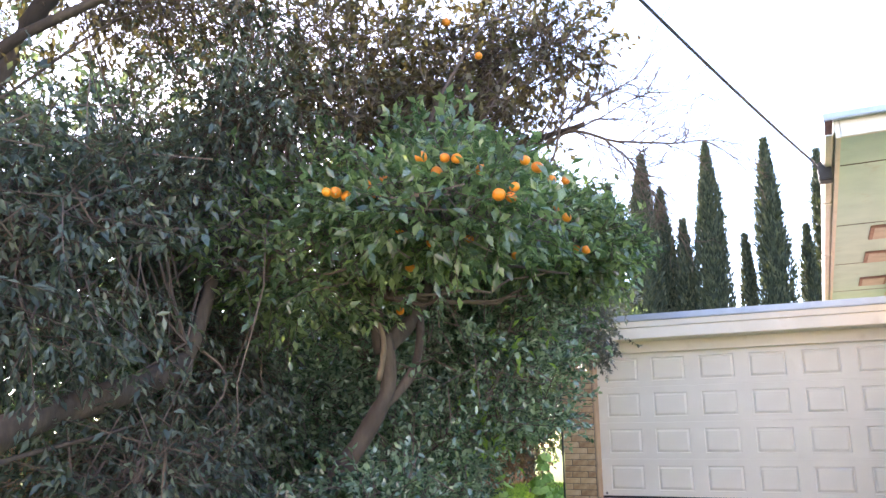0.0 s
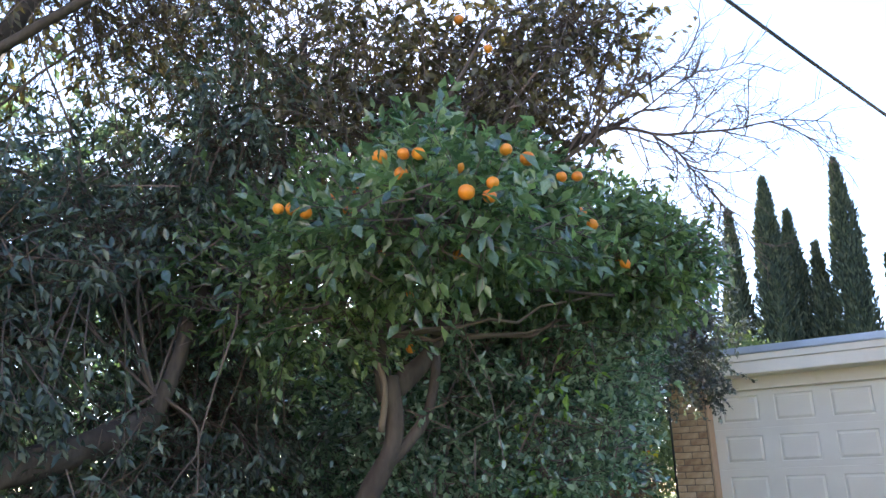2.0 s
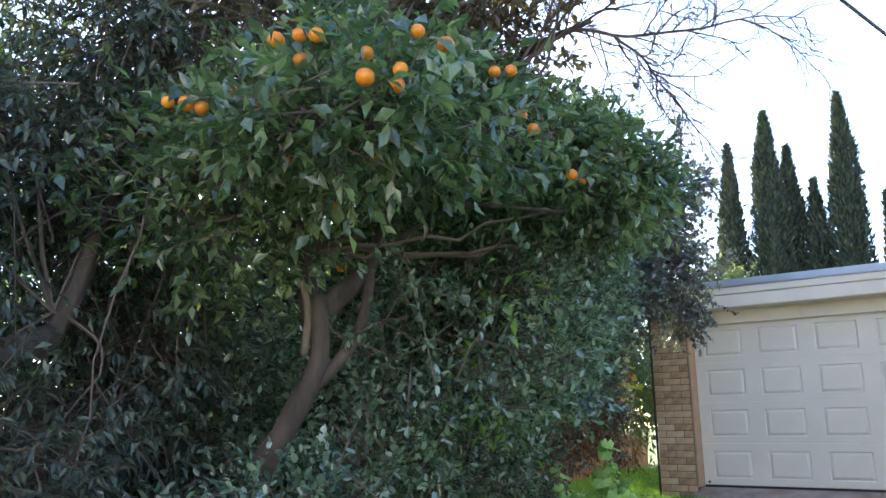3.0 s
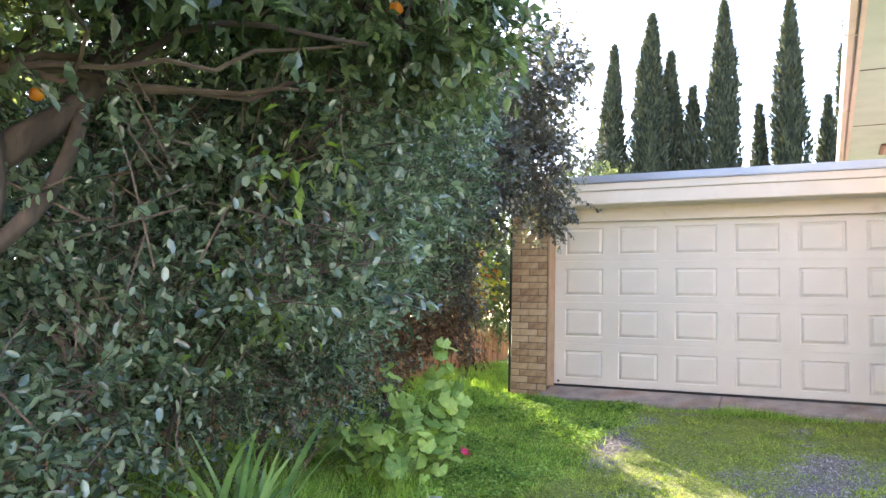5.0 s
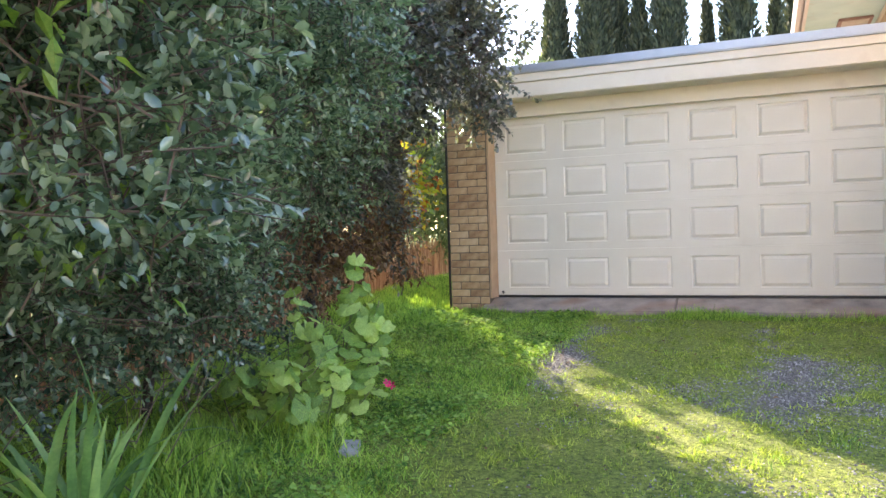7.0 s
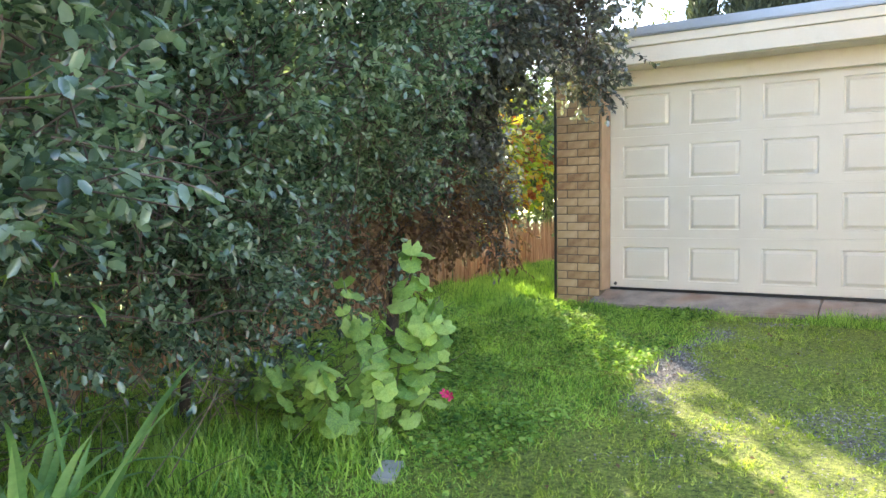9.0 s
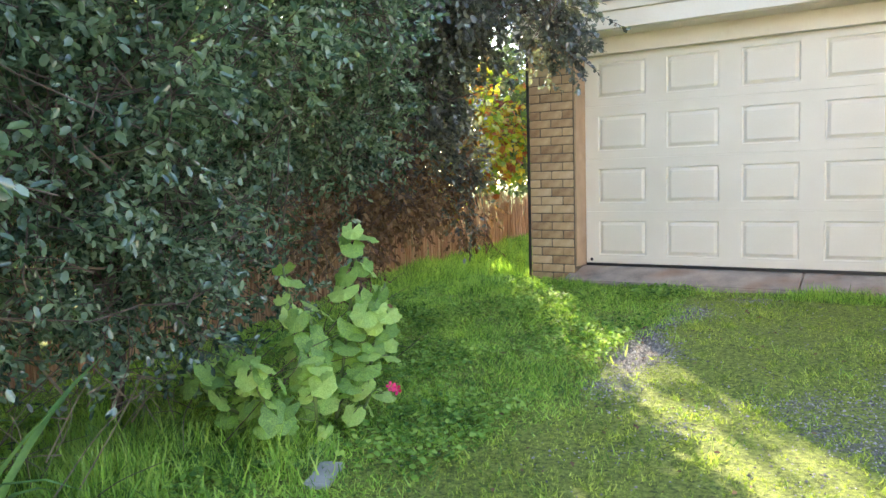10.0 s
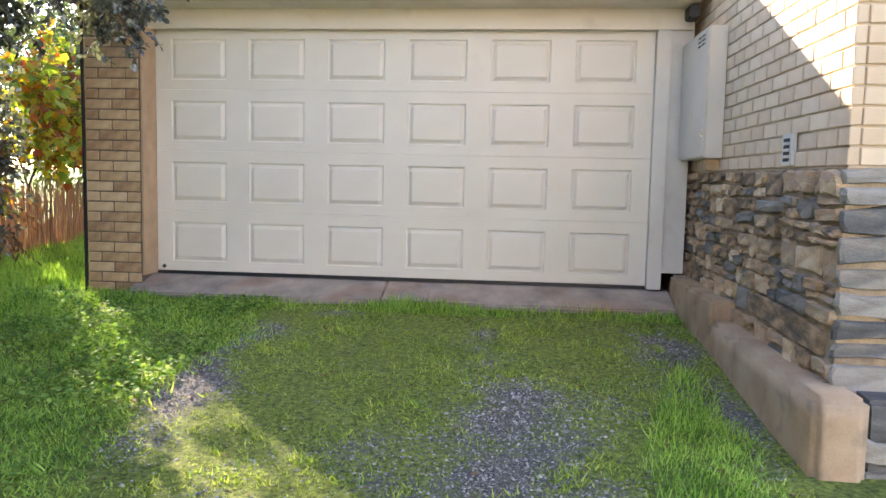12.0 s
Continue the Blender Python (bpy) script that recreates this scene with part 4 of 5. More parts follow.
# laurel hedge
hedge = tree("laurel_hedge", "dense dark blue-green laurel hedge with small round leaves", "hedge", (-0.6, -5.0, -0.45))
HB = [((-0.55, -5.7, 0.75), (0.5, 0.8, 0.75)), ((-0.5, -4.6, 0.95), (0.5, 0.8, 0.7)), ((-0.3, -5.1, 1.9), (0.7, 1.1, 0.8)), ((-0.45, -6.8, 0.8), (0.65, 0.8, 0.85)), ((0.25, -6.5, 1.85), (0.85, 0.9, 0.7)), ((0.0, -4.4, 2.6), (0.75, 1.0, 0.75)), ((0.3, -5.7, 2.8), (0.85, 1.0, 0.75)),
      ((1.1, -8.5, 0.25), (0.4, 0.35, 0.45)), ((0.6, -8.9, 0.0), (0.5, 0.5, 0.5)), ((0.5, -7.6, 1.35), (0.5, 0.6, 0.5)), ((1.35, -7.15, 1.55), (0.45, 0.5, 0.4)), ((1.0, -7.7, 1.5), (0.4, 0.4, 0.35)), ((1.2, -7.25, 1.0), (0.5, 0.5, 0.6)), ((0.85, -7.7, 0.6), (0.45, 0.45, 0.6)), ((-0.22, -5.2, 0.45), (0.38, 0.9, 0.5)), ((-0.15, -6.2, 0.5), (0.42, 0.7, 0.55)), ((-0.3, -4.2, 0.6), (0.35, 0.6, 0.5)), ((1.2, -7.9, 1.25), (0.4, 0.4, 0.35)),
      ((-0.5, -3.6, 1.55), (0.6, 0.8, 0.7)), ((-0.2, -7.7, 0.55), (0.6, 0.6, 0.75)), ((0.15, -7.2, 0.8), (0.55, 0.5, 0.6)), ((-0.2, -3.4, 2.9), (0.7, 0.7, 0.75)), ((0.95, -7.0, 1.45), (0.5, 0.55, 0.5)), ((-0.6, -2.8, 1.9), (0.5, 0.6, 0.7)), ((-0.5, -3.1, 1.25), (0.45, 0.5, 0.4)), ((-1.0, -4.2, 1.4), (0.4, 1.5, 1.1)), ((1.1, -7.1, 0.95), (0.45, 0.4, 0.4)),
      ((0.3, -5.9, 1.0), (0.42, 0.5, 0.5)), ((0.4, -5.1, 1.6), (0.42, 0.6, 0.45)), ((0.5, -4.9, 2.2), (0.5, 0.6, 0.45)), ((0.32, -6.7, 1.0), (0.4, 0.5, 0.5)), ((0.0, -5.2, 0.75), (0.32, 0.6, 0.4)), ((0.42, -5.6, 1.3), (0.4, 0.4, 0.4)), ((0.3, -4.1, 1.9), (0.45, 0.6, 0.5))]
grow(hedge, HB, 17500, 10, 0.044, M_L_VIB, "round", 41, droop=0.05, aspect=0.52, twig_mat=M_TWIG, shell=1.6, twig_len=0.17, ragged=0.3, every=3)
inner(hedge, [(-0.6, -5.0, 0.2), (-0.7, -6.2, 0.3), (-0.5, -4.0, 0.4), (-0.3, -6.9, 0.2)], HB, 26, 7, 0.008)
for x, y in ((-0.7, -5.0), (-0.8, -6.2), (-0.4, -7.0)):
    limb("stem", rel([(x, y, -0.5), (x + 0.05, y + 0.05, 0.3), (x - 0.05, y + 0.1, 1.2), (x + 0.1, y, 2.2)], hedge), 0.035, 0.014, M_BARK, hedge)
lines = []
for i in range(150):
    a = Vector((rngs.uniform(-0.6, 0.25), rngs.uniform(-7.3, -3.6), rngs.uniform(-0.45, 0.0)))
    b = a + Vector((rngs.uniform(0.0, 0.4), rngs.uniform(-0.4, 0.4), rngs.uniform(-0.1, 0.5)))
    lines.append((rel(smooth_line([a, (a + b) / 2 + Vector((rngs.gauss(0, 0.04), rngs.gauss(0, 0.04), 0.03)), b], 3), hedge), 0.004, 0.0015))
put("dead_twig", tubes_mesh("dead_twig", lines, M_PALE, 3), hedge, "dry bare twigs at the foot")
# a citrus sucker with bright leaves that grows through the hedge
rg = np.random.default_rng(77)
cl = np.array([(1.02, -6.95, 1.0), (1.0, -7.1, 1.17), (1.08, -7.2, 0.86), (0.98, -6.8, 0.82), (1.45, -7.45, 1.36)])
fp = np.repeat(cl, 26, axis=0) + rg.normal(0, 0.10, (len(cl) * 26, 3))
sucker = tree("citrus_sucker", "young bright green citrus shoots growing through the hedge", "shrub", (0.15, -6.75, -0.5))
tv, tf = LEAF_SHAPES["oval"]
slm = mesh_of("leaf", [(a * 0.42, b, c) for a, b, c in tv], tf, M_L_SHOOT)
for p in fp:
    k = rg.uniform(0.06, 0.11)
    put("leaf", slm, sucker, m=Matrix.Translation(Vector(p) - Vector(sucker.location)) @ Euler((radians(rg.uniform(-80, 0)), radians(rg.uniform(-40, 40)), radians(rg.uniform(0, 360)))).to_matrix().to_4x4() @ Matrix.Diagonal((k, k, k, 1)))
limb("stem", rel([(0.15, -6.75, -0.52), (0.25, -6.8, 0.3), (0.7, -6.9, 0.85), (1.0, -7.1, 1.25)], sucker), 0.012, 0.005, M_BARK, sucker, sides=6)
limb("stem", rel([(0.25, -6.8, 0.3), (0.7, -7.0, 0.7), (1.05, -7.2, 0.9)], sucker), 0.008, 0.004, M_BARK, sucker, sides=6)

# plum tree whose branches hang over the garage corner
plum = tree("plum_tree", "dark purple-leaved tree hanging over the garage corner", "tree", (-0.85, -2.2, -0.3))
limb("trunk", rel([(-1.05, -2.5, -0.35), (-1.0, -2.45, 0.6), (-0.75, -2.3, 1.5), (-0.4, -2.2, 2.3), (0.0, -2.1, 3.2)], plum), 0.055, 0.025, M_BARK, plum, sides=10)
limb("limb", rel([(-0.65, -2.25, 1.5), (-0.3, -1.9, 2.0), (0.2, -1.5, 2.3)], plum), 0.035, 0.012, M_BARK, plum)
limb("limb", rel([(-0.75, -2.2, 0.9), (-0.7, -1.8, 1.2), (-0.6, -1.4, 1.0), (-0.55, -1.25, 0.6)], plum), 0.018, 0.006, M_BARK, plum)
PB = [((0.2, -1.75, 2.5), (0.62, 0.6, 0.62)), ((0.38, -2.2, 3.4), (0.58, 0.6, 0.6)), ((-0.45, -2.3, 2.2), (0.6, 0.7, 0.75)), ((-0.2, -2.6, 3.2), (0.6, 0.7, 0.6)), ((-0.85, -1.9, 1.5), (0.45, 0.55, 0.6)), ((0.3, -1.3, 2.1), (0.3, 0.3, 0.38)), ((-0.15, -1.35, 2.75), (0.6, 0.45, 0.5)), ((-0.9, -1.5, 2.2), (0.5, 0.6, 0.6)), ((-0.82, -1.12, 0.95), (0.2, 0.24, 0.6)), ((0.1, -2.9, 2.4), (0.5, 0.6, 0.6))]
grow(plum, PB, 5900, 10, 0.052, M_L_PURPLE, "round", 51, droop=0.25, aspect=0.62, twig_mat=M_TWIG, shell=1.2, twig_len=0.18, ragged=0.4)
grow(plum, [((-0.6, -1.35, 0.75), (0.22, 0.28, 0.42)), ((-0.95, -1.8, 0.7), (0.4, 0.5, 0.3)), ((-0.8, -2.4, 0.85), (0.35, 0.6, 0.4)), ((-0.95, -2.9, 0.5), (0.3, 0.8, 0.45))], 650, 9, 0.05, M_L_DRY, "round", 52, droop=0.5, aspect=0.55, twig_mat=M_TWIG, name="dry_spray", label="drooping spray of dry brown leaves", keep=lambda P: P[:, 0] < 5)
inner(plum, [(-0.65, -2.25, 1.5), (-0.4, -2.2, 2.3), (0.0, -1.8, 2.2), (-0.7, -2.1, 1.0)], PB, 45, 9, 0.012)

# shrubs that close the boundary behind
shrub = tree("boundary_shrubs", "tall dark evergreen shrubs along the boundary", "hedge", (-2.6, -8.0, -0.6))
shrub["kind"] = "stuff"
SB = [((-2.5 if i < 7 else -3.4, -13.0 + 1.3 * i, 1.3), (0.8, 1.1, 1.9)) for i in range(10)] + [((-1.0, -7.4 + 1.3 * i, 0.9), (0.5, 0.8, 1.0)) for i in range(3)] + [((-0.9, -11.6, 1.0), (0.8, 0.9, 1.5)), ((-1.2, -13.2, 1.4), (0.9, 0.9, 1.8)), ((-0.9, -9.0, 1.4), (0.5, 1.5, 1.6)), ((-0.6, -8.0, 0.6), (0.5, 0.8, 0.9))]
grow(shrub, SB, 7000, 9, 0.085, M_L_VIB, "oval", 61, droop=0.2, aspect=0.5, twig_mat=M_TWIG, shell=1.4, twig_len=0.28, every=4)
SB4 = [((-3.9, -12.5 + 1.4 * i, 0.9), (0.6, 1.2, 1.7)) for i in range(9)] + [((-2.9, -12.5 + 1.5 * i, 2.6), (0.6, 1.1, 0.9)) for i in range(7)]
grow(shrub, SB4, 4600, 9, 0.14, M_L_VIB, "oval", 64, droop=0.2, aspect=0.55, shell=1.0, twig_len=0.35, name="rear_crown")
SB3 = [((-3.3, -0.6, 1.3), (0.6, 0.9, 1.7)), ((-2.75, -1.5, 1.5), (0.3, 0.9, 1.2)), ((-3.5, 0.6, 1.4), (0.6, 0.9, 1.6)), ((-3.1, -2.4, 1.3), (0.4, 0.9, 1.4)), ((-3.9, 1.6, 1.5), (0.6, 0.9, 1.8)), ((-4.6, 2.6, 1.7), (0.7, 0.9, 1.9))]


def behind_fence(P):
    """Leafy up to the gap beside the garage through which the sun comes."""
    return (P[:, 0] < np.interp(P[:, 1], [-3, -1, 2.2, 5.2], [-2.1, -2.35, -2.95, -3.6])) & ((P[:, 0] + 0.5) * sd.y - (P[:, 1] + 0.25) * sd.x < -0.16)


grow(shrub, SB3, 4200, 9, 0.085, M_L_FAR, "oval", 63, droop=0.2, aspect=0.5, twig_mat=M_TWIG, twig_len=0.25, name="end_crown", shell=1.0, keep=behind_fence, every=4)
SB5 = [((-4.2, 2.4, 0.25), (0.8, 0.8, 0.6)), ((-3.6, 1.6, 0.2), (0.5, 0.7, 0.55)), ((-4.9, 3.6, 0.3), (0.9, 1.0, 0.6)), ((-5.4, 2.2, 0.3), (0.9, 1.0, 0.6))]
grow(shrub, SB5, 1300, 9, 0.075, M_L_GREY, "oval", 65, droop=0.2, aspect=0.5, twig_mat=M_TWIG, shell=1.0, twig_len=0.22, name="low_crown", keep=lambda P: P[:, 2] < 0.72)
SB2 = [((-2.3, -11.0 + 1.7 * i, 3.2), (1.0, 1.2, 1.0)) for i in range(5)]
grow(shrub, SB2, 1300, 9, 0.08, M_L_GREY, "oval", 62, droop=0.4, aspect=0.4, twig_mat=M_TWIG, shell=0.8, twig_len=0.3, name="upper_crown", ragged=0.6)

# autumn vine over the fence, and a grey-green tree behind
vine = tree("grape_vine", "grape vine with sunlit yellow and red autumn leaves", "vine", (-3.15, 3.1, -0.2))
limb("stem", rel([(-3.15, 3.1, -0.2), (-3.2, 3.0, 0.6), (-3.0, 3.2, 1.4), (-3.1, 2.7, 2.0)], vine), 0.02, 0.008, M_BARK, vine, sides=6)
limb("stem", rel([(-3.15, 3.1, -0.15), (-2.95, 2.6, 0.7), (-2.75, 2.0, 1.2), (-2.6, 1.6, 1.5)], vine), 0.014, 0.006, M_BARK, vine, sides=6)
VN = [((-2.75, 2.2, 1.2), (0.3, 0.8, 0.5)), ((-2.95, 3.2, 1.55), (0.35, 0.9, 0.75)), ((-2.6, 1.7, 0.85), (0.25, 0.45, 0.3)), ((-3.3, 4.3, 1.9), (0.5, 0.8, 0.8)), ((-2.7, 2.6, 2.0), (0.3, 0.6, 0.45)), ((-2.7, 1.0, 1.5), (0.25, 0.6, 0.5))]


def vine_air(P):
    """Thinner where the low sun comes through beside the garage."""
    side = (P[:, 0] + 0.5) * sd.y - (P[:, 1] + 0.25) * sd.x
    gap = np.sin(P[:, 2] * 7.0 + P[:, 1] * 2.1) * np.sin(P[:, 2] * 4.3 - P[:, 0] * 3.7) < -0.05
    return (P[:, 0] < -2.2) & ~((side < 0.02) & (side > -0.26) & gap)


grow(vine, VN, 430, 5, 0.12, M_L_YELLOW, "vine", 71, droop=0.5, aspect=0.95, twig_mat=M_TWIG, shell=0.5, twig_len=0.3, keep=vine_air, every=1)
btree = tree("background_tree", "pale grey-green tree beyond the fence", "tree", (-5.0, 9.0, -0.2))
limb("trunk", rel([(-5.0, 9.0, -0.25), (-5.0, 9.0, 1.0), (-4.8, 9.1, 2.4)], btree), 0.16, 0.06, M_BARK, btree)
grow(btree, [((-4.9, 6.4, 2.6), (1.2, 1.2, 1.2)), ((-4.2, 6.4, 1.6), (1.2, 1.2, 1.2)), ((-4.2, 5.0, 2.2), (0.9, 0.8, 1.5)), ((-3.5, 4.5, 1.7), (0.7, 0.6, 1.2)), ((-3.4, 7.0, 1.7), (1.2, 1.2, 1.2)), ((-5.0, 9.0, 2.2), (1.9, 1.5, 1.5)), ((-4.0, 8.6, 1.6), (1.2, 1.2, 1.2)), ((-3.2, 9.5, 2.6), (1.2, 1.2, 1.0)), ((-3.0, 5.6, 2.6), (0.7, 0.8, 1.1)), ((-3.6, 6.0, 3.2), (0.9, 0.9, 0.8))], 3000, 9, 0.13, M_L_FAR, "oval", 72, droop=0.3, aspect=0.4, shell=1.0, twig_len=0.35, keep=lambda P: P[:, 0] < -0.8)
# thin outer sprays through which the low sun falls in flecks
grow(btree, [((-3.45, 2.95, 2.7), (0.34, 0.4, 1.05))], 95, 9, 0.10, M_L_FAR, "oval", 74, droop=0.3, aspect=0.42, twig_mat=M_TWIG, shell=0.5, twig_len=0.3, name="outer_spray", keep=lambda P: P[:, 0] < -2.9, ragged=0.6)
gshr = tree("roofline_shrub", "rounded green shrub beyond the garage roof", "shrub", (-3.4, 14.0, -0.2))
limb("trunk", rel([(-3.4, 14.0, -0.25), (-3.4, 14.0, 2.0), (-3.3, 14.0, 4.0)], gshr), 0.15, 0.06, M_BARK, gshr)
grow(gshr, [((-3.6, 14.0, 4.6), (1.4, 1.3, 1.3)), ((-2.9, 14.2, 4.3), (0.9, 1.0, 1.0))], 700, 8, 0.16, M_L_FAR, "oval", 73, droop=0.2, aspect=0.5, shell=1.0, twig_len=0.4, keep=lambda P: P[:, 1] > 10)

# cypress row: x, y, height of the tip, widest radius
rngc = np.random.default_rng(15)
for cx, cy, ct, cr, sl in ((-4.3, 20, 11.75, 0.52, 0.1), (-2.95, 20, 12.8, 0.72, 0.25), (-2.25, 20.8, 11.5, 0.6, 0.1), (-1.35, 20.4, 9.85, 0.5, 0.1), (-0.22, 20, 12.9, 0.64, 0.15), (1.07, 20.6, 9.0, 0.36, 0.0), (2.04, 20, 12.7, 0.6, 0.15), (3.25, 21, 9.2, 0.42, 0.1), (4.0, 22, 12.6, 0.5, 0.1), (-2.6, 19.2, 8.3, 0.2, 0.0), (5.6, 20.5, 12.0, 0.6, 0.1), (-5.0, 21.5, 9.8, 0.45, 0.1)):
    cyp = tree("cypress", "tall narrow dark green cypress beyond the garage", "cypress", (cx, cy, -0.25), "row of cypresses")
    H = ct + 0.25
    vv, ff = tube_arrays([(0, 0, 0), (0, 0, 1.2)], [0.16, 0.14], 8)
    put("trunk", mesh_of("trunk", vv, ff, M_BARK), cyp)

    def prof(u):
        return cr * np.clip(np.minimum((u + 0.02) / 0.12, 1.0) * (1 - np.clip((u - 0.5) / 0.5, 0, 1) ** 1.9), 0.02, 1)
    # solid dark core whose colour stands for the shade between the sprays
    rings = 26
    line = [(sl * (i / rings) ** 2, 0, 0.5 + (H - 0.6) * i / rings) for i in range(rings + 1)]
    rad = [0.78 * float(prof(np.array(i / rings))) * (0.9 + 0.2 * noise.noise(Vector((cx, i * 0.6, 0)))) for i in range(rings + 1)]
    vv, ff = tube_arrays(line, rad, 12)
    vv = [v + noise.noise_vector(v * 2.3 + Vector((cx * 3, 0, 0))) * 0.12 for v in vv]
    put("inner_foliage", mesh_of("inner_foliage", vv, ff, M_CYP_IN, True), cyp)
    n = int(900 * H / 10 * (cr / 0.5)) * 5
    u = rngc.random(n) ** 0.9
    th = rngc.uniform(0, 2 * np.pi, n)
    lump = 1 + 0.22 * np.sin(th * 3 + u * 40 + cx) * np.sin(u * 55 + th * 2) + rngc.normal(0, 0.07, n)
    rr = prof(u) * lump * rngc.uniform(0.75, 1.02, n)
    P = np.stack([rr * np.cos(th) + sl * u ** 2, rr * np.sin(th), 0.4 + (H - 0.55) * u], 1)
    A = np.stack([np.cos(th) * 0.35, np.sin(th) * 0.35, np.full(n, 1.0)], 1) + rngc.normal(0, 0.28, (n, 3))
    ln = rngc.uniform(0.14, 0.34, n)
    put("crown", leaves_mesh("crown", P, A, ln, ln * 0.32, M_L_CYP, "oval", rngc), cyp)

# ---- mallow, strap-leaved clump ----
mallow = thing("mallow", "leafy mallow with large round light green leaves and pink flowers", "plant", (0.35, -4.5, -0.42))


def mallow_leaf(seed, lobes=7):
    r = random.Random(seed)
    verts, faces = [(0, 0, 0)], []
    n = 21
    for ring, rr in ((0.55, 0), (1.0, 1)):
        for k in range(n):
            a = math.radians(-160) + math.radians(320) * k / (n - 1)
            rad = ring * (1 + (0.085 * math.cos(a * lobes) + r.uniform(-0.025, 0.025)) * rr)
            verts.append((rad * math.sin(a), rad * math.cos(a), 0.12 * ring * math.cos(a * lobes) * (0.4 + rr * 0.4) - 0.2 * ring * ring + r.uniform(-0.04, 0.04) * rr))
    for k in range(n - 1):
        faces.append((0, 1 + k, 2 + k))
        faces.append((1 + k, 1 + n + k, 2 + n + k, 2 + k))
    return mesh_of("leaf", verts, faces, M_MALLOW, True)


LM = [mallow_leaf(i, (6, 7, 7, 5)[i % 4]) for i in range(6)]
rngm = random.Random(33)
stalks = []
STEMS = [((0.35, -4.4, -0.45), (0.48, -4.4, 0.2), (0.56, -4.4, 0.64), 17), ((0.4, -4.35, -0.45), (0.60, -4.35, 0.0), (0.66, -4.33, 0.34), 15), ((0.25, -4.45, -0.45), (0.20, -4.5, 0.1), (0.16, -4.55, 0.42), 13), ((0.35, -4.5, -0.45), (0.40, -4.6, -0.1), (0.44, -4.65, 0.24), 16),
         ((0.3, -4.6, -0.45), (0.26, -4.85, -0.15), (0.22, -4.98, 0.05), 12), ((0.3, -4.6, -0.45), (0.36, -4.9, -0.2), (0.42, -5.05, 0.03), 12), ((0.2, -4.6, -0.45), (0.06, -4.78, -0.2), (-0.02, -4.9, 0.0), 11), ((0.4, -4.6, -0.45), (0.54, -4.75, -0.2), (0.60, -4.82, -0.02), 12), ((0.15, -4.65, -0.45), (0.08, -4.95, -0.2), (0.06, -5.12, -0.02), 11), ((0.2, -4.6, -0.45), (-0.08, -4.68, -0.22), (-0.2, -4.75, -0.06), 10), ((0.45, -4.4, -0.45), (0.6, -4.42, -0.25), (0.68, -4.45, -0.08), 10)]
for *st, count in STEMS:
    line = smooth_line(rel(st, mallow), 8)
    limb("stem", rel(st, mallow), 0.010, 0.005, M_STEM, mallow, sides=6, gnarl=0.004)
    count = int(count * 1.5)
    for k in range(count):
        s = 0.16 + 0.84 * (k + 0.8 * rngm.random()) / count
        base = line[min(int(s * (len(line) - 1)), len(line) - 1)]
        ang = rngm.uniform(0, 2 * math.pi)
        reach = rngm.uniform(0.05, 0.17) * (1.2 - 0.6 * s)
        tip = base + Vector((math.cos(ang) * reach + 0.02, math.sin(ang) * reach - 0.03, rngm.uniform(-0.02, 0.06)))
        stalks.append(([base, (base + tip) / 2 + Vector((0, 0, 0.02)), tip], 0.003, 0.002))
        size = rngm.choice((0.036, 0.05, 0.06, 0.07, 0.085)) * (1.1 - 0.2 * s)
        out = math.degrees(math.atan2(tip.y - base.y, tip.x - base.x)) - 90
        put("leaf", rngm.choice(LM), mallow, m=Matrix.Translation(tip) @ Euler((radians(rngm.uniform(-72, -8)), radians(rngm.uniform(-25, 25)), radians(out + rngm.uniform(-35, 35)))).to_matrix().to_4x4() @ Matrix.Diagonal((size, size, size, 1)))
put("leaf_stalk", tubes_mesh("leaf_stalk", stalks, M_STEM, 4), mallow)["kind"] = "stuff"
bm = bmesh.new()
for k in range(5):
    a = 2 * math.pi * k / 5
    c = bm.verts.new((0, 0, 0))
    ring = [bm.verts.new((0.025 * q * math.cos(a + w), 0.025 * q * math.sin(a + w), 0.009 * q * q)) for q, w in ((0.7, -0.45), (1.05, -0.28), (1.1, 0.05), (1.05, 0.32), (0.7, 0.5))]
    for i in range(4):
        bm.faces.new((c, ring[i], ring[i + 1]))
fme = bpy.data.meshes.new("flower")
bm.to_mesh(fme)
bm.free()
fme.materials.append(M_PETAL)
for p, e in (((0.77, -4.40, -0.19), (80, 20, 10)), ((0.745, -4.42, -0.175), (60, -20, 60)), ((0.73, -4.38, 0.17), (75, 0, 40))):
    q = Vector(p) - Vector(mallow.location)
    put("flower", fme, mallow, "bright pink flower", pose(*q, *e))
    put("flower_stalk", tubes_mesh("flower_stalk", [([q + Vector((-0.16, 0.05, -0.06)), q + Vector((-0.08, 0.02, -0.01)), q], 0.003, 0.002)], M_STEM, 4), mallow)

strap = thing("strap_leaf_clump", "clump of broad bright green strap leaves by the hedge", "plant", (0.5, -6.58, -0.52))
rngp = random.Random(44)


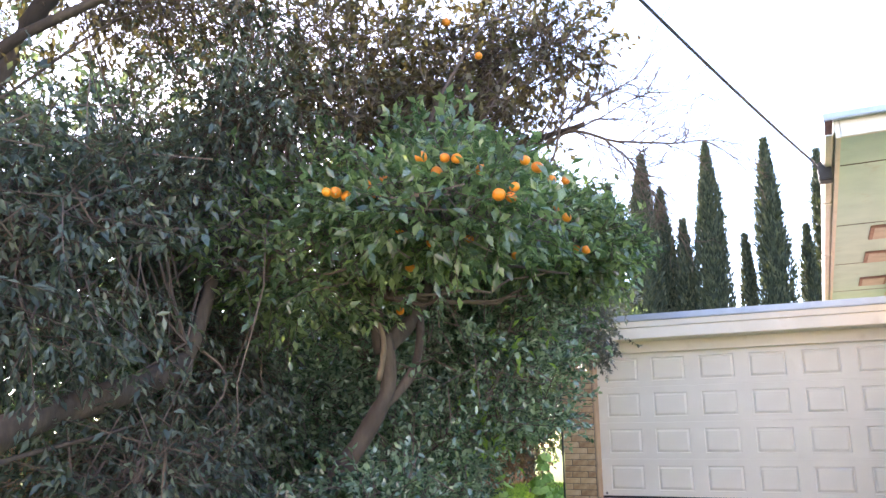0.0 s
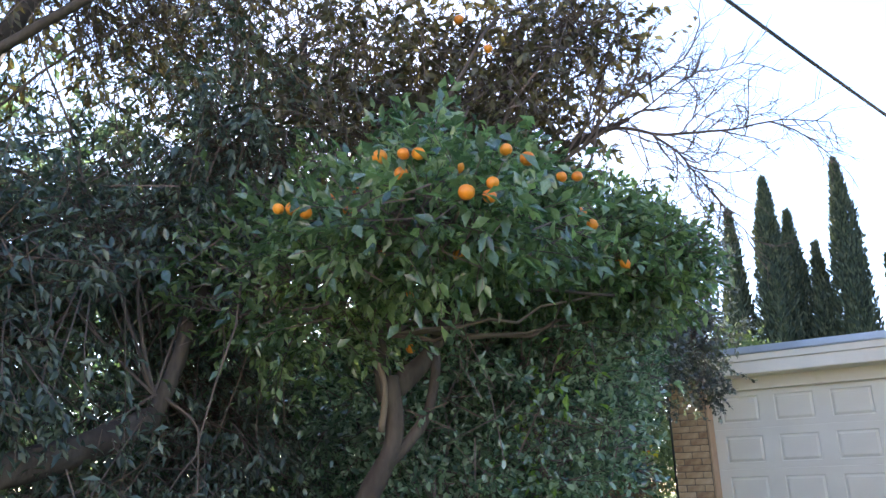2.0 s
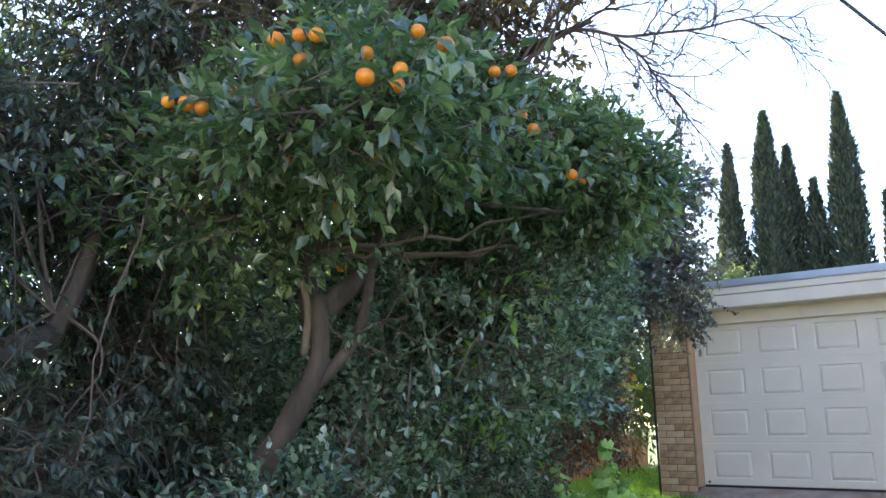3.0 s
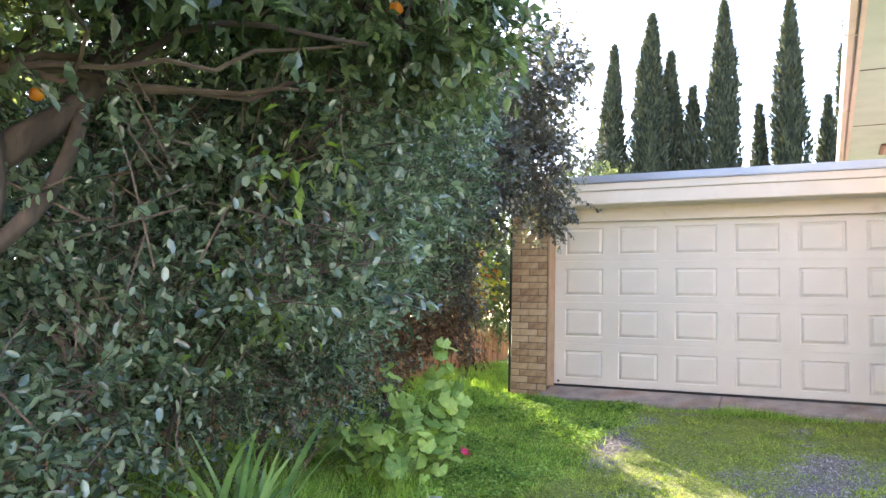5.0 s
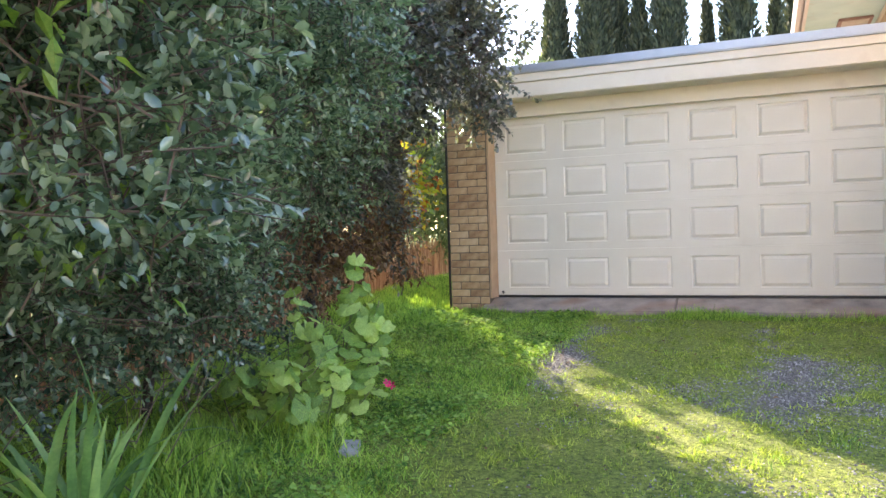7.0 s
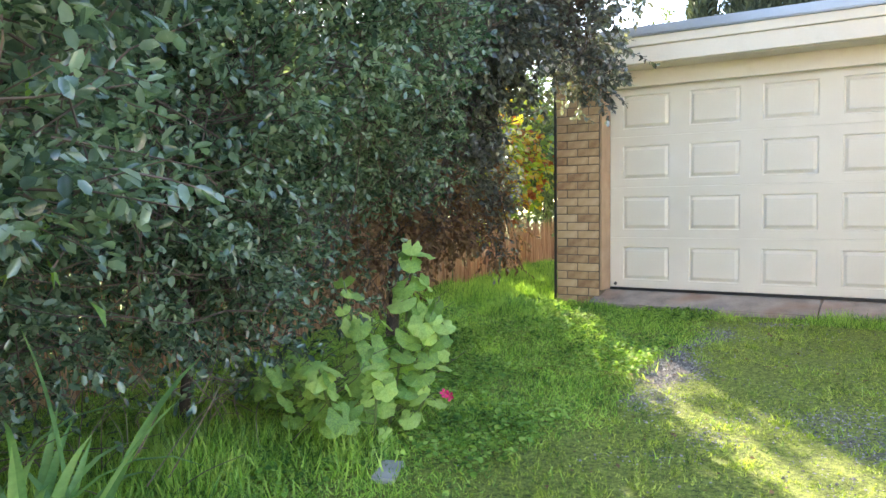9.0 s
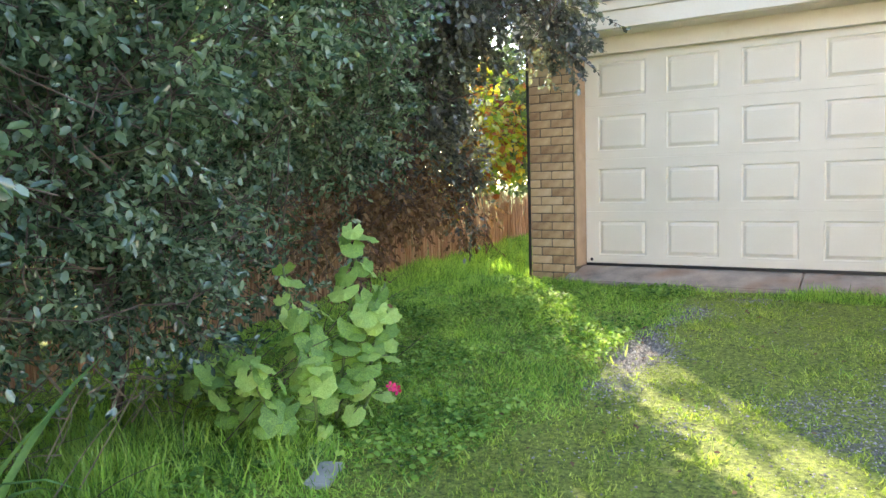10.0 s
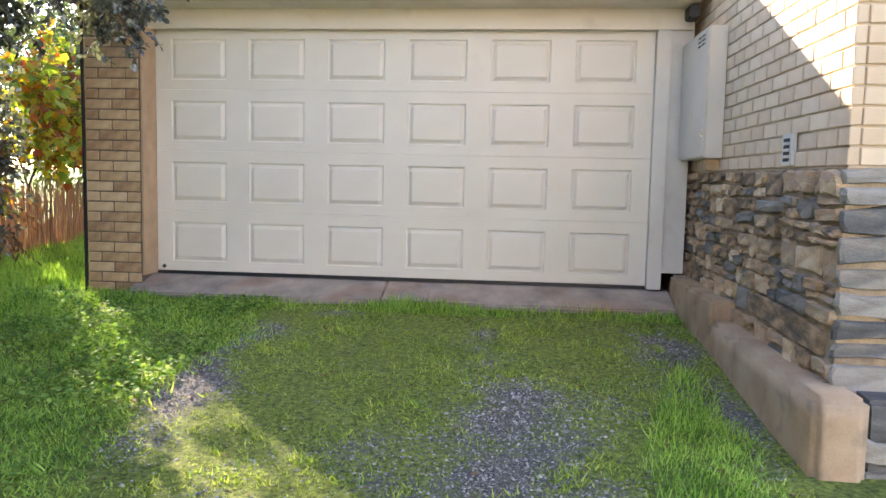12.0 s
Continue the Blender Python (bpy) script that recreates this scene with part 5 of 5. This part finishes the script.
def strap_leaf(length, width, lean, curl, kink=0):
    n = 9
    verts, faces = [], []
    for i in range(n):
        s = i / (n - 1)
        ang = math.radians(lean + curl * s * s)
        if i == 0:
            y, z = 0.0, 0.0
        else:
            y += length / (n - 1) * math.sin(ang)
            z += length / (n - 1) * math.cos(ang)
        w = width * (0.55 + 0.45 * math.sin(min(1, s * 1.6) * math.pi / 2)) * (1 - s ** 3.2) + 0.002
        for x, d in ((-w / 2, 0.18 * w), (0, 0), (w / 2, 0.18 * w)):
            verts.append((x, y - d * math.cos(ang), z + d * math.sin(ang)))
    for i in range(n - 1):
        a = i * 3
        faces += [(a, a + 1, a + 4, a + 3), (a + 1, a + 2, a + 5, a + 4)]
    return mesh_of("leaf", verts, faces, M_STRAP, True)


for i in range(38):
    ln = rngp.uniform(0.6, 1.02)
    le = rngp.uniform(0, 30)
    me = strap_leaf(ln, rngp.uniform(0.036, 0.056), le, rngp.uniform(10, 60) if i % 3 else rngp.uniform(70, 115))
    put("leaf", me, strap, m=pose(rngp.gauss(0, 0.09), rngp.gauss(0, 0.09), -0.02, 0, rngp.uniform(-10, 10), rngp.uniform(0, 360)))

# ---- turf ----
rngt = np.random.default_rng(101)


def turf(name, label, n, x0, x1, y0, y1, lmin, lmax, mat, width, accept, lean=0.35):
    x, y = rngt.uniform(x0, x1, n), rngt.uniform(y0, y1, n)
    ok = accept(x, y)
    x, y = x[ok], y[ok]
    clump = np.sin(x * 5.1 + y * 2) * np.sin(y * 4.3) + 0.9 * np.sin(x * 23 + 2 * np.sin(y * 9)) * np.sin(y * 19 + 2 * np.sin(x * 11))
    ln = rngt.uniform(lmin, lmax, len(x)) * np.clip(0.95 + 0.45 * clump, 0.35, 1.9)
    P = np.stack([x, y, height(x, y) - 0.004], 1)
    A = rngt.normal(0, lean, (len(x), 3))
    A[:, 2] = 1
    me = leaves_mesh(name, P, A, ln, np.full(len(x), width) * rngt.uniform(0.7, 1.3, len(x)), mat, "blade", rngt, 2.0)
    return tagged(new(name, me), label, "grass", kind="stuff")


LEFT = lambda x, y: x < 1.25 + 0.15 * np.sin(y * 3.0) + rngt.normal(0, 0.12, len(x))
turf("lawn_grass", "lush green grass beside the driveway", 120000, -1.95, 1.6, -7.6, 0.6, 0.022, 0.062, M_GRASS, 0.007, lambda x, y: LEFT(x, y) & ~((x > -0.52) & (y > -0.3)), 0.95)
turf("passage_grass", "sunlit grass in the passage beside the garage", 46000, -3.3, -0.54, -1.2, 6.0, 0.05, 0.13, M_GRASS, 0.008, lambda x, y: x > np.interp(y, [-3, -1, 2.2, 5.2], [-1.95, -2.2, -2.8, -3.45]), 0.45)
turf("long_grass", "long bright grass at the foot of the hedge", 24000, -0.9, 1.0, -7.6, -4.7, 0.08, 0.18, M_GRASS, 0.009, lambda x, y: rngt.random(len(x)) < np.clip(1.1 - (x + 0.35) * 0.9, 0, 1), 0.5)
turf("driveway_moss", "short mossy growth on the driveway", 90000, 1.0, 4.4, -7.8, -0.42, 0.008, 0.026, M_MOSS, 0.007, lambda x, y: (gravel(x, y) + rngt.normal(0, 0.12, len(x)) < 0.44) & (np.sin(x * 31 + 3 * np.sin(y * 13)) * np.sin(y * 27 + 3 * np.sin(x * 17)) + rngt.normal(0, 0.4, len(x)) > -0.4), 0.8)
turf("moss_tuft", "small clumps of moss and weeds on the driveway", 60000, 1.0, 4.4, -7.4, -0.45, 0.020, 0.050, M_MOSS, 0.007, lambda x, y: (np.sin(x * 14 + 2 * np.sin(y * 4.1)) * np.sin(y * 12.3 + 2 * np.sin(x * 3.7)) + rngt.normal(0, 0.12, len(x)) > 0.55) & (gravel(x, y) < 0.55), 0.9)
turf("verge_grass", "bright grass tuft patch beside the kerb", 13000, 3.35, 4.38, -4.6, -1.9, 0.035, 0.10, M_GRASS, 0.006, lambda x, y: (np.abs(x - (4.12 + (y + 2.2) * 0.12)) < np.clip(0.04 - 0.2 * (y + 2.0), 0.03, 0.22) + rngt.normal(0, 0.04, len(x))) & (y < -1.9), 0.45)
turf("threshold_grass", "grass and weeds along the concrete threshold", 15000, -0.5, 4.4, -0.72, -0.385, 0.02, 0.095, M_GRASS, 0.006, lambda x, y: np.sin(x * 3.1) + rngt.normal(0, 0.8, len(x)) > 0.1, 0.5)
turf("sprig_grass", "scattered grass sprigs on the driveway", 9000, 1.2, 4.3, -7.0, -0.6, 0.03, 0.07, M_GRASS, 0.005, lambda x, y: np.sin(x * 9) * np.sin(y * 7.7) + 0.2 * rngt.normal(0, 1, len(x)) > 0.62, 0.5)

# clover and broad weeds
nw = 30000
x, y = rngt.uniform(-1.3, 1.25, nw), rngt.uniform(-6.5, -0.4, nw)
ok = np.sin(x * 4 + 1) * np.sin(y * 3.3) + rngt.normal(0, 0.35, nw) > 0.0
x, y = x[ok], y[ok]
P = np.stack([x, y, height(x, y) + rngt.uniform(0.015, 0.06, len(x))], 1)
A = rngt.normal(0, 1, (len(x), 3))
A[:, 2] = np.abs(A[:, 2]) * 0.25
ln = rngt.uniform(0.014, 0.04, len(x))
tagged(new("clover", leaves_mesh("clover", P, A, ln, ln * 0.9, M_WEED, "round", rngt, 0.5)), "low broad-leaved weeds among the grass", "weeds", kind="stuff")

# gravel
ng = 95000
x, y = rngt.uniform(1.0, 4.4, ng), rngt.uniform(-6.8, -0.45, ng)
ok = gravel(x, y) + rngt.normal(0, 0.13, ng) > 0.42
x, y = x[ok], y[ok]
n = len(x)
r = rngt.uniform(0.003, 0.008, n) * np.where(rngt.random(n) < 0.08, 1.7, 1.0)
oct_v = np.array([(1, 0, 0), (-1, 0, 0), (0, 1, 0), (0, -1, 0), (0, 0, 0.7), (0, 0, -0.7)], float)
oct_f = np.array([(0, 2, 4), (2, 1, 4), (1, 3, 4), (3, 0, 4), (2, 0, 5), (1, 2, 5), (3, 1, 5), (0, 3, 5)])
th = rngt.uniform(0, 6.28, n)
ov = oct_v[None] * r[:, None, None] * rngt.uniform(0.6, 1.3, (n, 6, 1))
cx_, sx_ = np.cos(th)[:, None], np.sin(th)[:, None]
V = np.stack([ov[..., 0] * cx_ - ov[..., 1] * sx_ + x[:, None], ov[..., 0] * sx_ + ov[..., 1] * cx_ + y[:, None], ov[..., 2] + (height(x, y) + r * 0.2)[:, None]], -1).reshape(-1, 3)
F = (np.arange(n)[:, None, None] * 6 + oct_f[None]).reshape(-1, 3)
gm = bpy.data.meshes.new("gravel")
gm.from_pydata(V.tolist(), [], F.tolist())
gm.materials.append(M_GRAVEL)
tagged(new("gravel", gm), "loose grey gravel on the driveway", "gravel", kind="stuff")

# fallen leaves and twigs
nl = 260
x, y = rngt.uniform(0.2, 4.3, nl), rngt.uniform(-6.5, -0.6, nl)
P = np.stack([x, y, height(x, y) + 0.02], 1)
A = rngt.normal(0, 1, (nl, 3))
A[:, 2] *= 0.15
ln = rngt.uniform(0.02, 0.05, nl)
tagged(new("leaf_litter", leaves_mesh("leaf_litter", P, A, ln, ln * 0.5, M_L_DRY, "oval", rngt, 0.4)), "dry brown fallen leaves on the driveway", "leaves", kind="stuff")

# paving stones sunk in the grass
for (x, y, ang), (sx, sy), lab in (((0.80, -5.0, 25), (0.11, 0.27), "grey flat stone sunk in the grass"), ((4.16, -3.72, -8), (0.30, 0.42), "pale paving slab lying in the grass")):
    slab = thing("paving_slab", lab, "paving slab", (x, y, float(height(x, y))))
    slab.rotation_euler = (0, 0, radians(ang))
    part("slab", rough_edges(box(-sx / 2, sx / 2, -sy / 2, sy / 2, -0.03, 0.022, 0.006), 0.006, x, 3), M_PAVER, slab)

# ---- masonry pieces ----
BH, BL, BD, J = 0.076, 0.23, 0.11, 0.010


def brick_mesh(name, lx, ly, lz, mat, seed, bev=0.005):
    bm = box(0, lx, 0, ly, 0, lz, 0)
    bmesh.ops.bevel(bm, geom=bm.edges[:], offset=bev, segments=1, affect='EDGES')
    r = random.Random(seed)
    for v in bm.verts:
        v.co += Vector((r.uniform(-1, 1), r.uniform(-1, 1), r.uniform(-1, 1))) * 0.0012
    me = bpy.data.meshes.new(name)
    bm.to_mesh(me)
    bm.free()
    me.materials.append(mat)
    return me


part("pier_footing", rough_edges(box(-0.57, -0.005, -0.36, -0.255, -0.5, -0.235, 0.01), 0.006, 2, 3), M_APRON, garage, "low concrete footing under the pier")
pillar = part("brick_pier", box(-0.500, -0.03, -0.242, 0.0, -0.35, 2.235), M_MORTAR, garage, "tan brick pier beside the door")
rngk = random.Random(12)
full = [brick_mesh("brick", BL, BD, BH, M_BRICK, i) for i in range(4)]
halfb = [brick_mesh("brick", 0.112, BD, BH, M_BRICK, 20 + i) for i in range(3)]
for c in range(30):
    z = -0.34 + c * (BH + J)
    if c % 2:
        row = [(-0.507, halfb), (-0.385, full), (-0.145, halfb)]
    else:
        row = [(-0.507, full), (-0.267, full)]
    for x, meshes in row:
        put("brick", rngk.choice(meshes), pillar, m=pose(x + rngk.uniform(-0.002, 0.002), -0.25 + rngk.uniform(-0.003, 0.002), z, 0, 0, rngk.uniform(-0.4, 0.4)))

# cream bricks on the side wall, laid along y
wallbase = [o for o in house.children if o.name.startswith("side_wall")][0]
cfull = [brick_mesh("brick", 0.05, BL, BH, M_CREAM, 40 + i, 0.004) for i in range(4)]
chalf = [brick_mesh("brick", 0.05, 0.112, BH, M_CREAM, 50 + i, 0.004) for i in range(2)]
rest_v, rest_f = [], []
for c in range(32):
    z = 0.955 + c * (BH + J)
    y = WY + 0.002
    first = True
    while y < 0.9:
        short = first and c % 2
        ln = 0.112 if short else BL
        if y < 0.0 and c < 24 and not (-2.40 < y + ln / 2 < -2.20 and 0.95 < z < 1.12):
            put("brick", rngk.choice(chalf if short else cfull), wallbase, m=pose(WX + rngk.uniform(-0.0015, 0.0015), y, z))
        elif not (-2.40 < y + ln / 2 < -2.20 and 0.95 < z < 1.12):
            o = len(rest_v)
            rest_v += [(WX + dx, y + dy, z + dz) for dz in (0, BH) for dx, dy in ((0, 0), (0.05, 0), (0.05, ln), (0, ln))]
            rest_f += [tuple(o + i for i in q) for q in ((0, 3, 2, 1), (4, 5, 6, 7), (0, 1, 5, 4), (1, 2, 6, 5), (2, 3, 7, 6), (3, 0, 4, 7))]
        y += ln + J
        first = False
frest = put("brickwork", mesh_of("brickwork", rest_v, rest_f, M_CREAM_J), wallbase)
frest["kind"] = "stuff"
frontw = [o for o in house.children if o.name.startswith("front_wall")][0]
ffull = [brick_mesh("brick", BL, 0.05, BH, M_CREAM, 60 + i, 0.004) for i in range(3)]
for c in range(16):
    z = 0.955 + c * (BH + J)
    for i in range(3):
        x = WX + 0.055 + i * (BL + J) - (0.12 if c % 2 else 0) * (i > 0)
        put("brick", rngk.choice(ffull), frontw, m=pose(x, WY - 0.001, z))


# ragged slate stones
def stone_mesh(w, h, depth, seed, mat=M_STONE):
    r = random.Random(seed)
    outline = [(-1, -1), (-0.35, -1), (0.35, -1), (1, -1), (1, 0), (1, 1), (0.35, 1), (-0.35, 1), (-1, 1), (-1, 0)]
    n = len(outline)
    jy, jz = min(0.016, 0.07 * w), min(0.016, 0.13 * h)
    ring = [(a * w / 2 - a * abs(a * b) * r.uniform(-0.2, 1.6) * jy, b * h / 2 - b * r.uniform(-0.5, 1.3) * jz) for a, b in outline]
    verts = [(0, a, b) for a, b in ring]
    lift = [r.uniform(0.65, 1.0) * depth for _ in ring]
    verts += [(-l * 0.7, a * 0.97, b * 0.95) for (a, b), l in zip(ring, lift)]
    verts += [(-l - r.uniform(0.0, 0.006), a * 0.93 + r.uniform(-0.006, 0.006), b * 0.86 + r.uniform(-0.005, 0.005)) for (a, b), l in zip(ring, lift)]
    verts.append((-depth * r.uniform(0.8, 1.15), 0, 0))
    faces = []
    for lv in range(2):
        for k in range(n):
            a, b = lv * n + k, lv * n + (k + 1) % n
            faces.append((a, a + n, b + n, b))
    for k in range(n):
        faces.append((2 * n + k, 3 * n, 2 * n + (k + 1) % n))
    return mesh_of("stone", verts, faces, mat)


def split(y0, y1, z0, z1, r, out):
    """Uneven rubble: a rectangle cut at random into stones."""
    w, h = y1 - y0, z1 - z0
    if h > 0.17 or (h > 0.10 and w < 2.2 * h + 0.3 and r.random() < 0.45):
        c = z0 + h * r.uniform(0.32, 0.68)
        split(y0, y1, z0, c, r, out), split(y0, y1, c, z1, r, out)
    elif w > r.uniform(0.2, 0.46):
        c = y0 + w * r.uniform(0.3, 0.7)
        split(y0, c, z0, z1, r, out), split(c, y1, z0, z1, r, out)
    else:
        out.append((y0, y1, z0, z1))


rngq = random.Random(70)
LEDGE = (WY + 0.10, -1.75, 0.09, 0.235)
cells = [LEDGE]
for a, b, lo, hi in ((WY, -2.25, 0.235, 0.945), (-2.25, -1.45, 0.235, 0.945), (-1.45, -0.7, 0.235, 0.945), (-0.7, 0.25, 0.235, 0.945), (WY, -1.75, -0.06, 0.09), (-1.75, 0.25, -0.06, 0.235)):
    split(a, b, lo, hi, rngq, cells)
for y0, y1, z0, z1 in cells:
    w, h = y1 - y0, z1 - z0
    st = stone_mesh(w - 0.016, h - 0.013, 0.03 if w > 1 else rngq.uniform(0.012, 0.05), rngq.random(), M_SLATE if rngq.random() < 0.16 and w < 1 else M_STONE)
    put("stone", st, stone_base, m=pose(WX + 0.005, (y0 + y1) / 2, (z0 + z1) / 2, rngq.uniform(-4, 4) if w < 1 else 1.0, rngq.uniform(-3, 3), 0))
z = -0.06
while z < 0.90:
    h = min(rngq.choice((0.09, 0.11, 0.13, 0.16)), 0.945 - z)
    x = WX - 0.02
    while x < WX + 0.8:
        w = rngq.uniform(0.3, 0.6)
        put("stone", stone_mesh(w - 0.004, h - 0.006, rngq.uniform(0.02, 0.035), rngq.random(), M_SLATE), stone_base, m=pose(x + w / 2, WY + 0.006, z + h / 2, 0, 0, 90))
        x += w
    z += h
# lower rubble in front of the return
for i in range(14):
    w, h = rngq.uniform(0.12, 0.22), rngq.uniform(0.07, 0.12)
    st = stone_mesh(w, h, rngq.uniform(0.02, 0.04), rngq.random(), M_SLATE)
    put("stone", st, kerb, m=pose(4.72 + 0.1 * (i % 7), -3.186, -0.38 + 0.13 * (i // 7), 0, 0, 90))
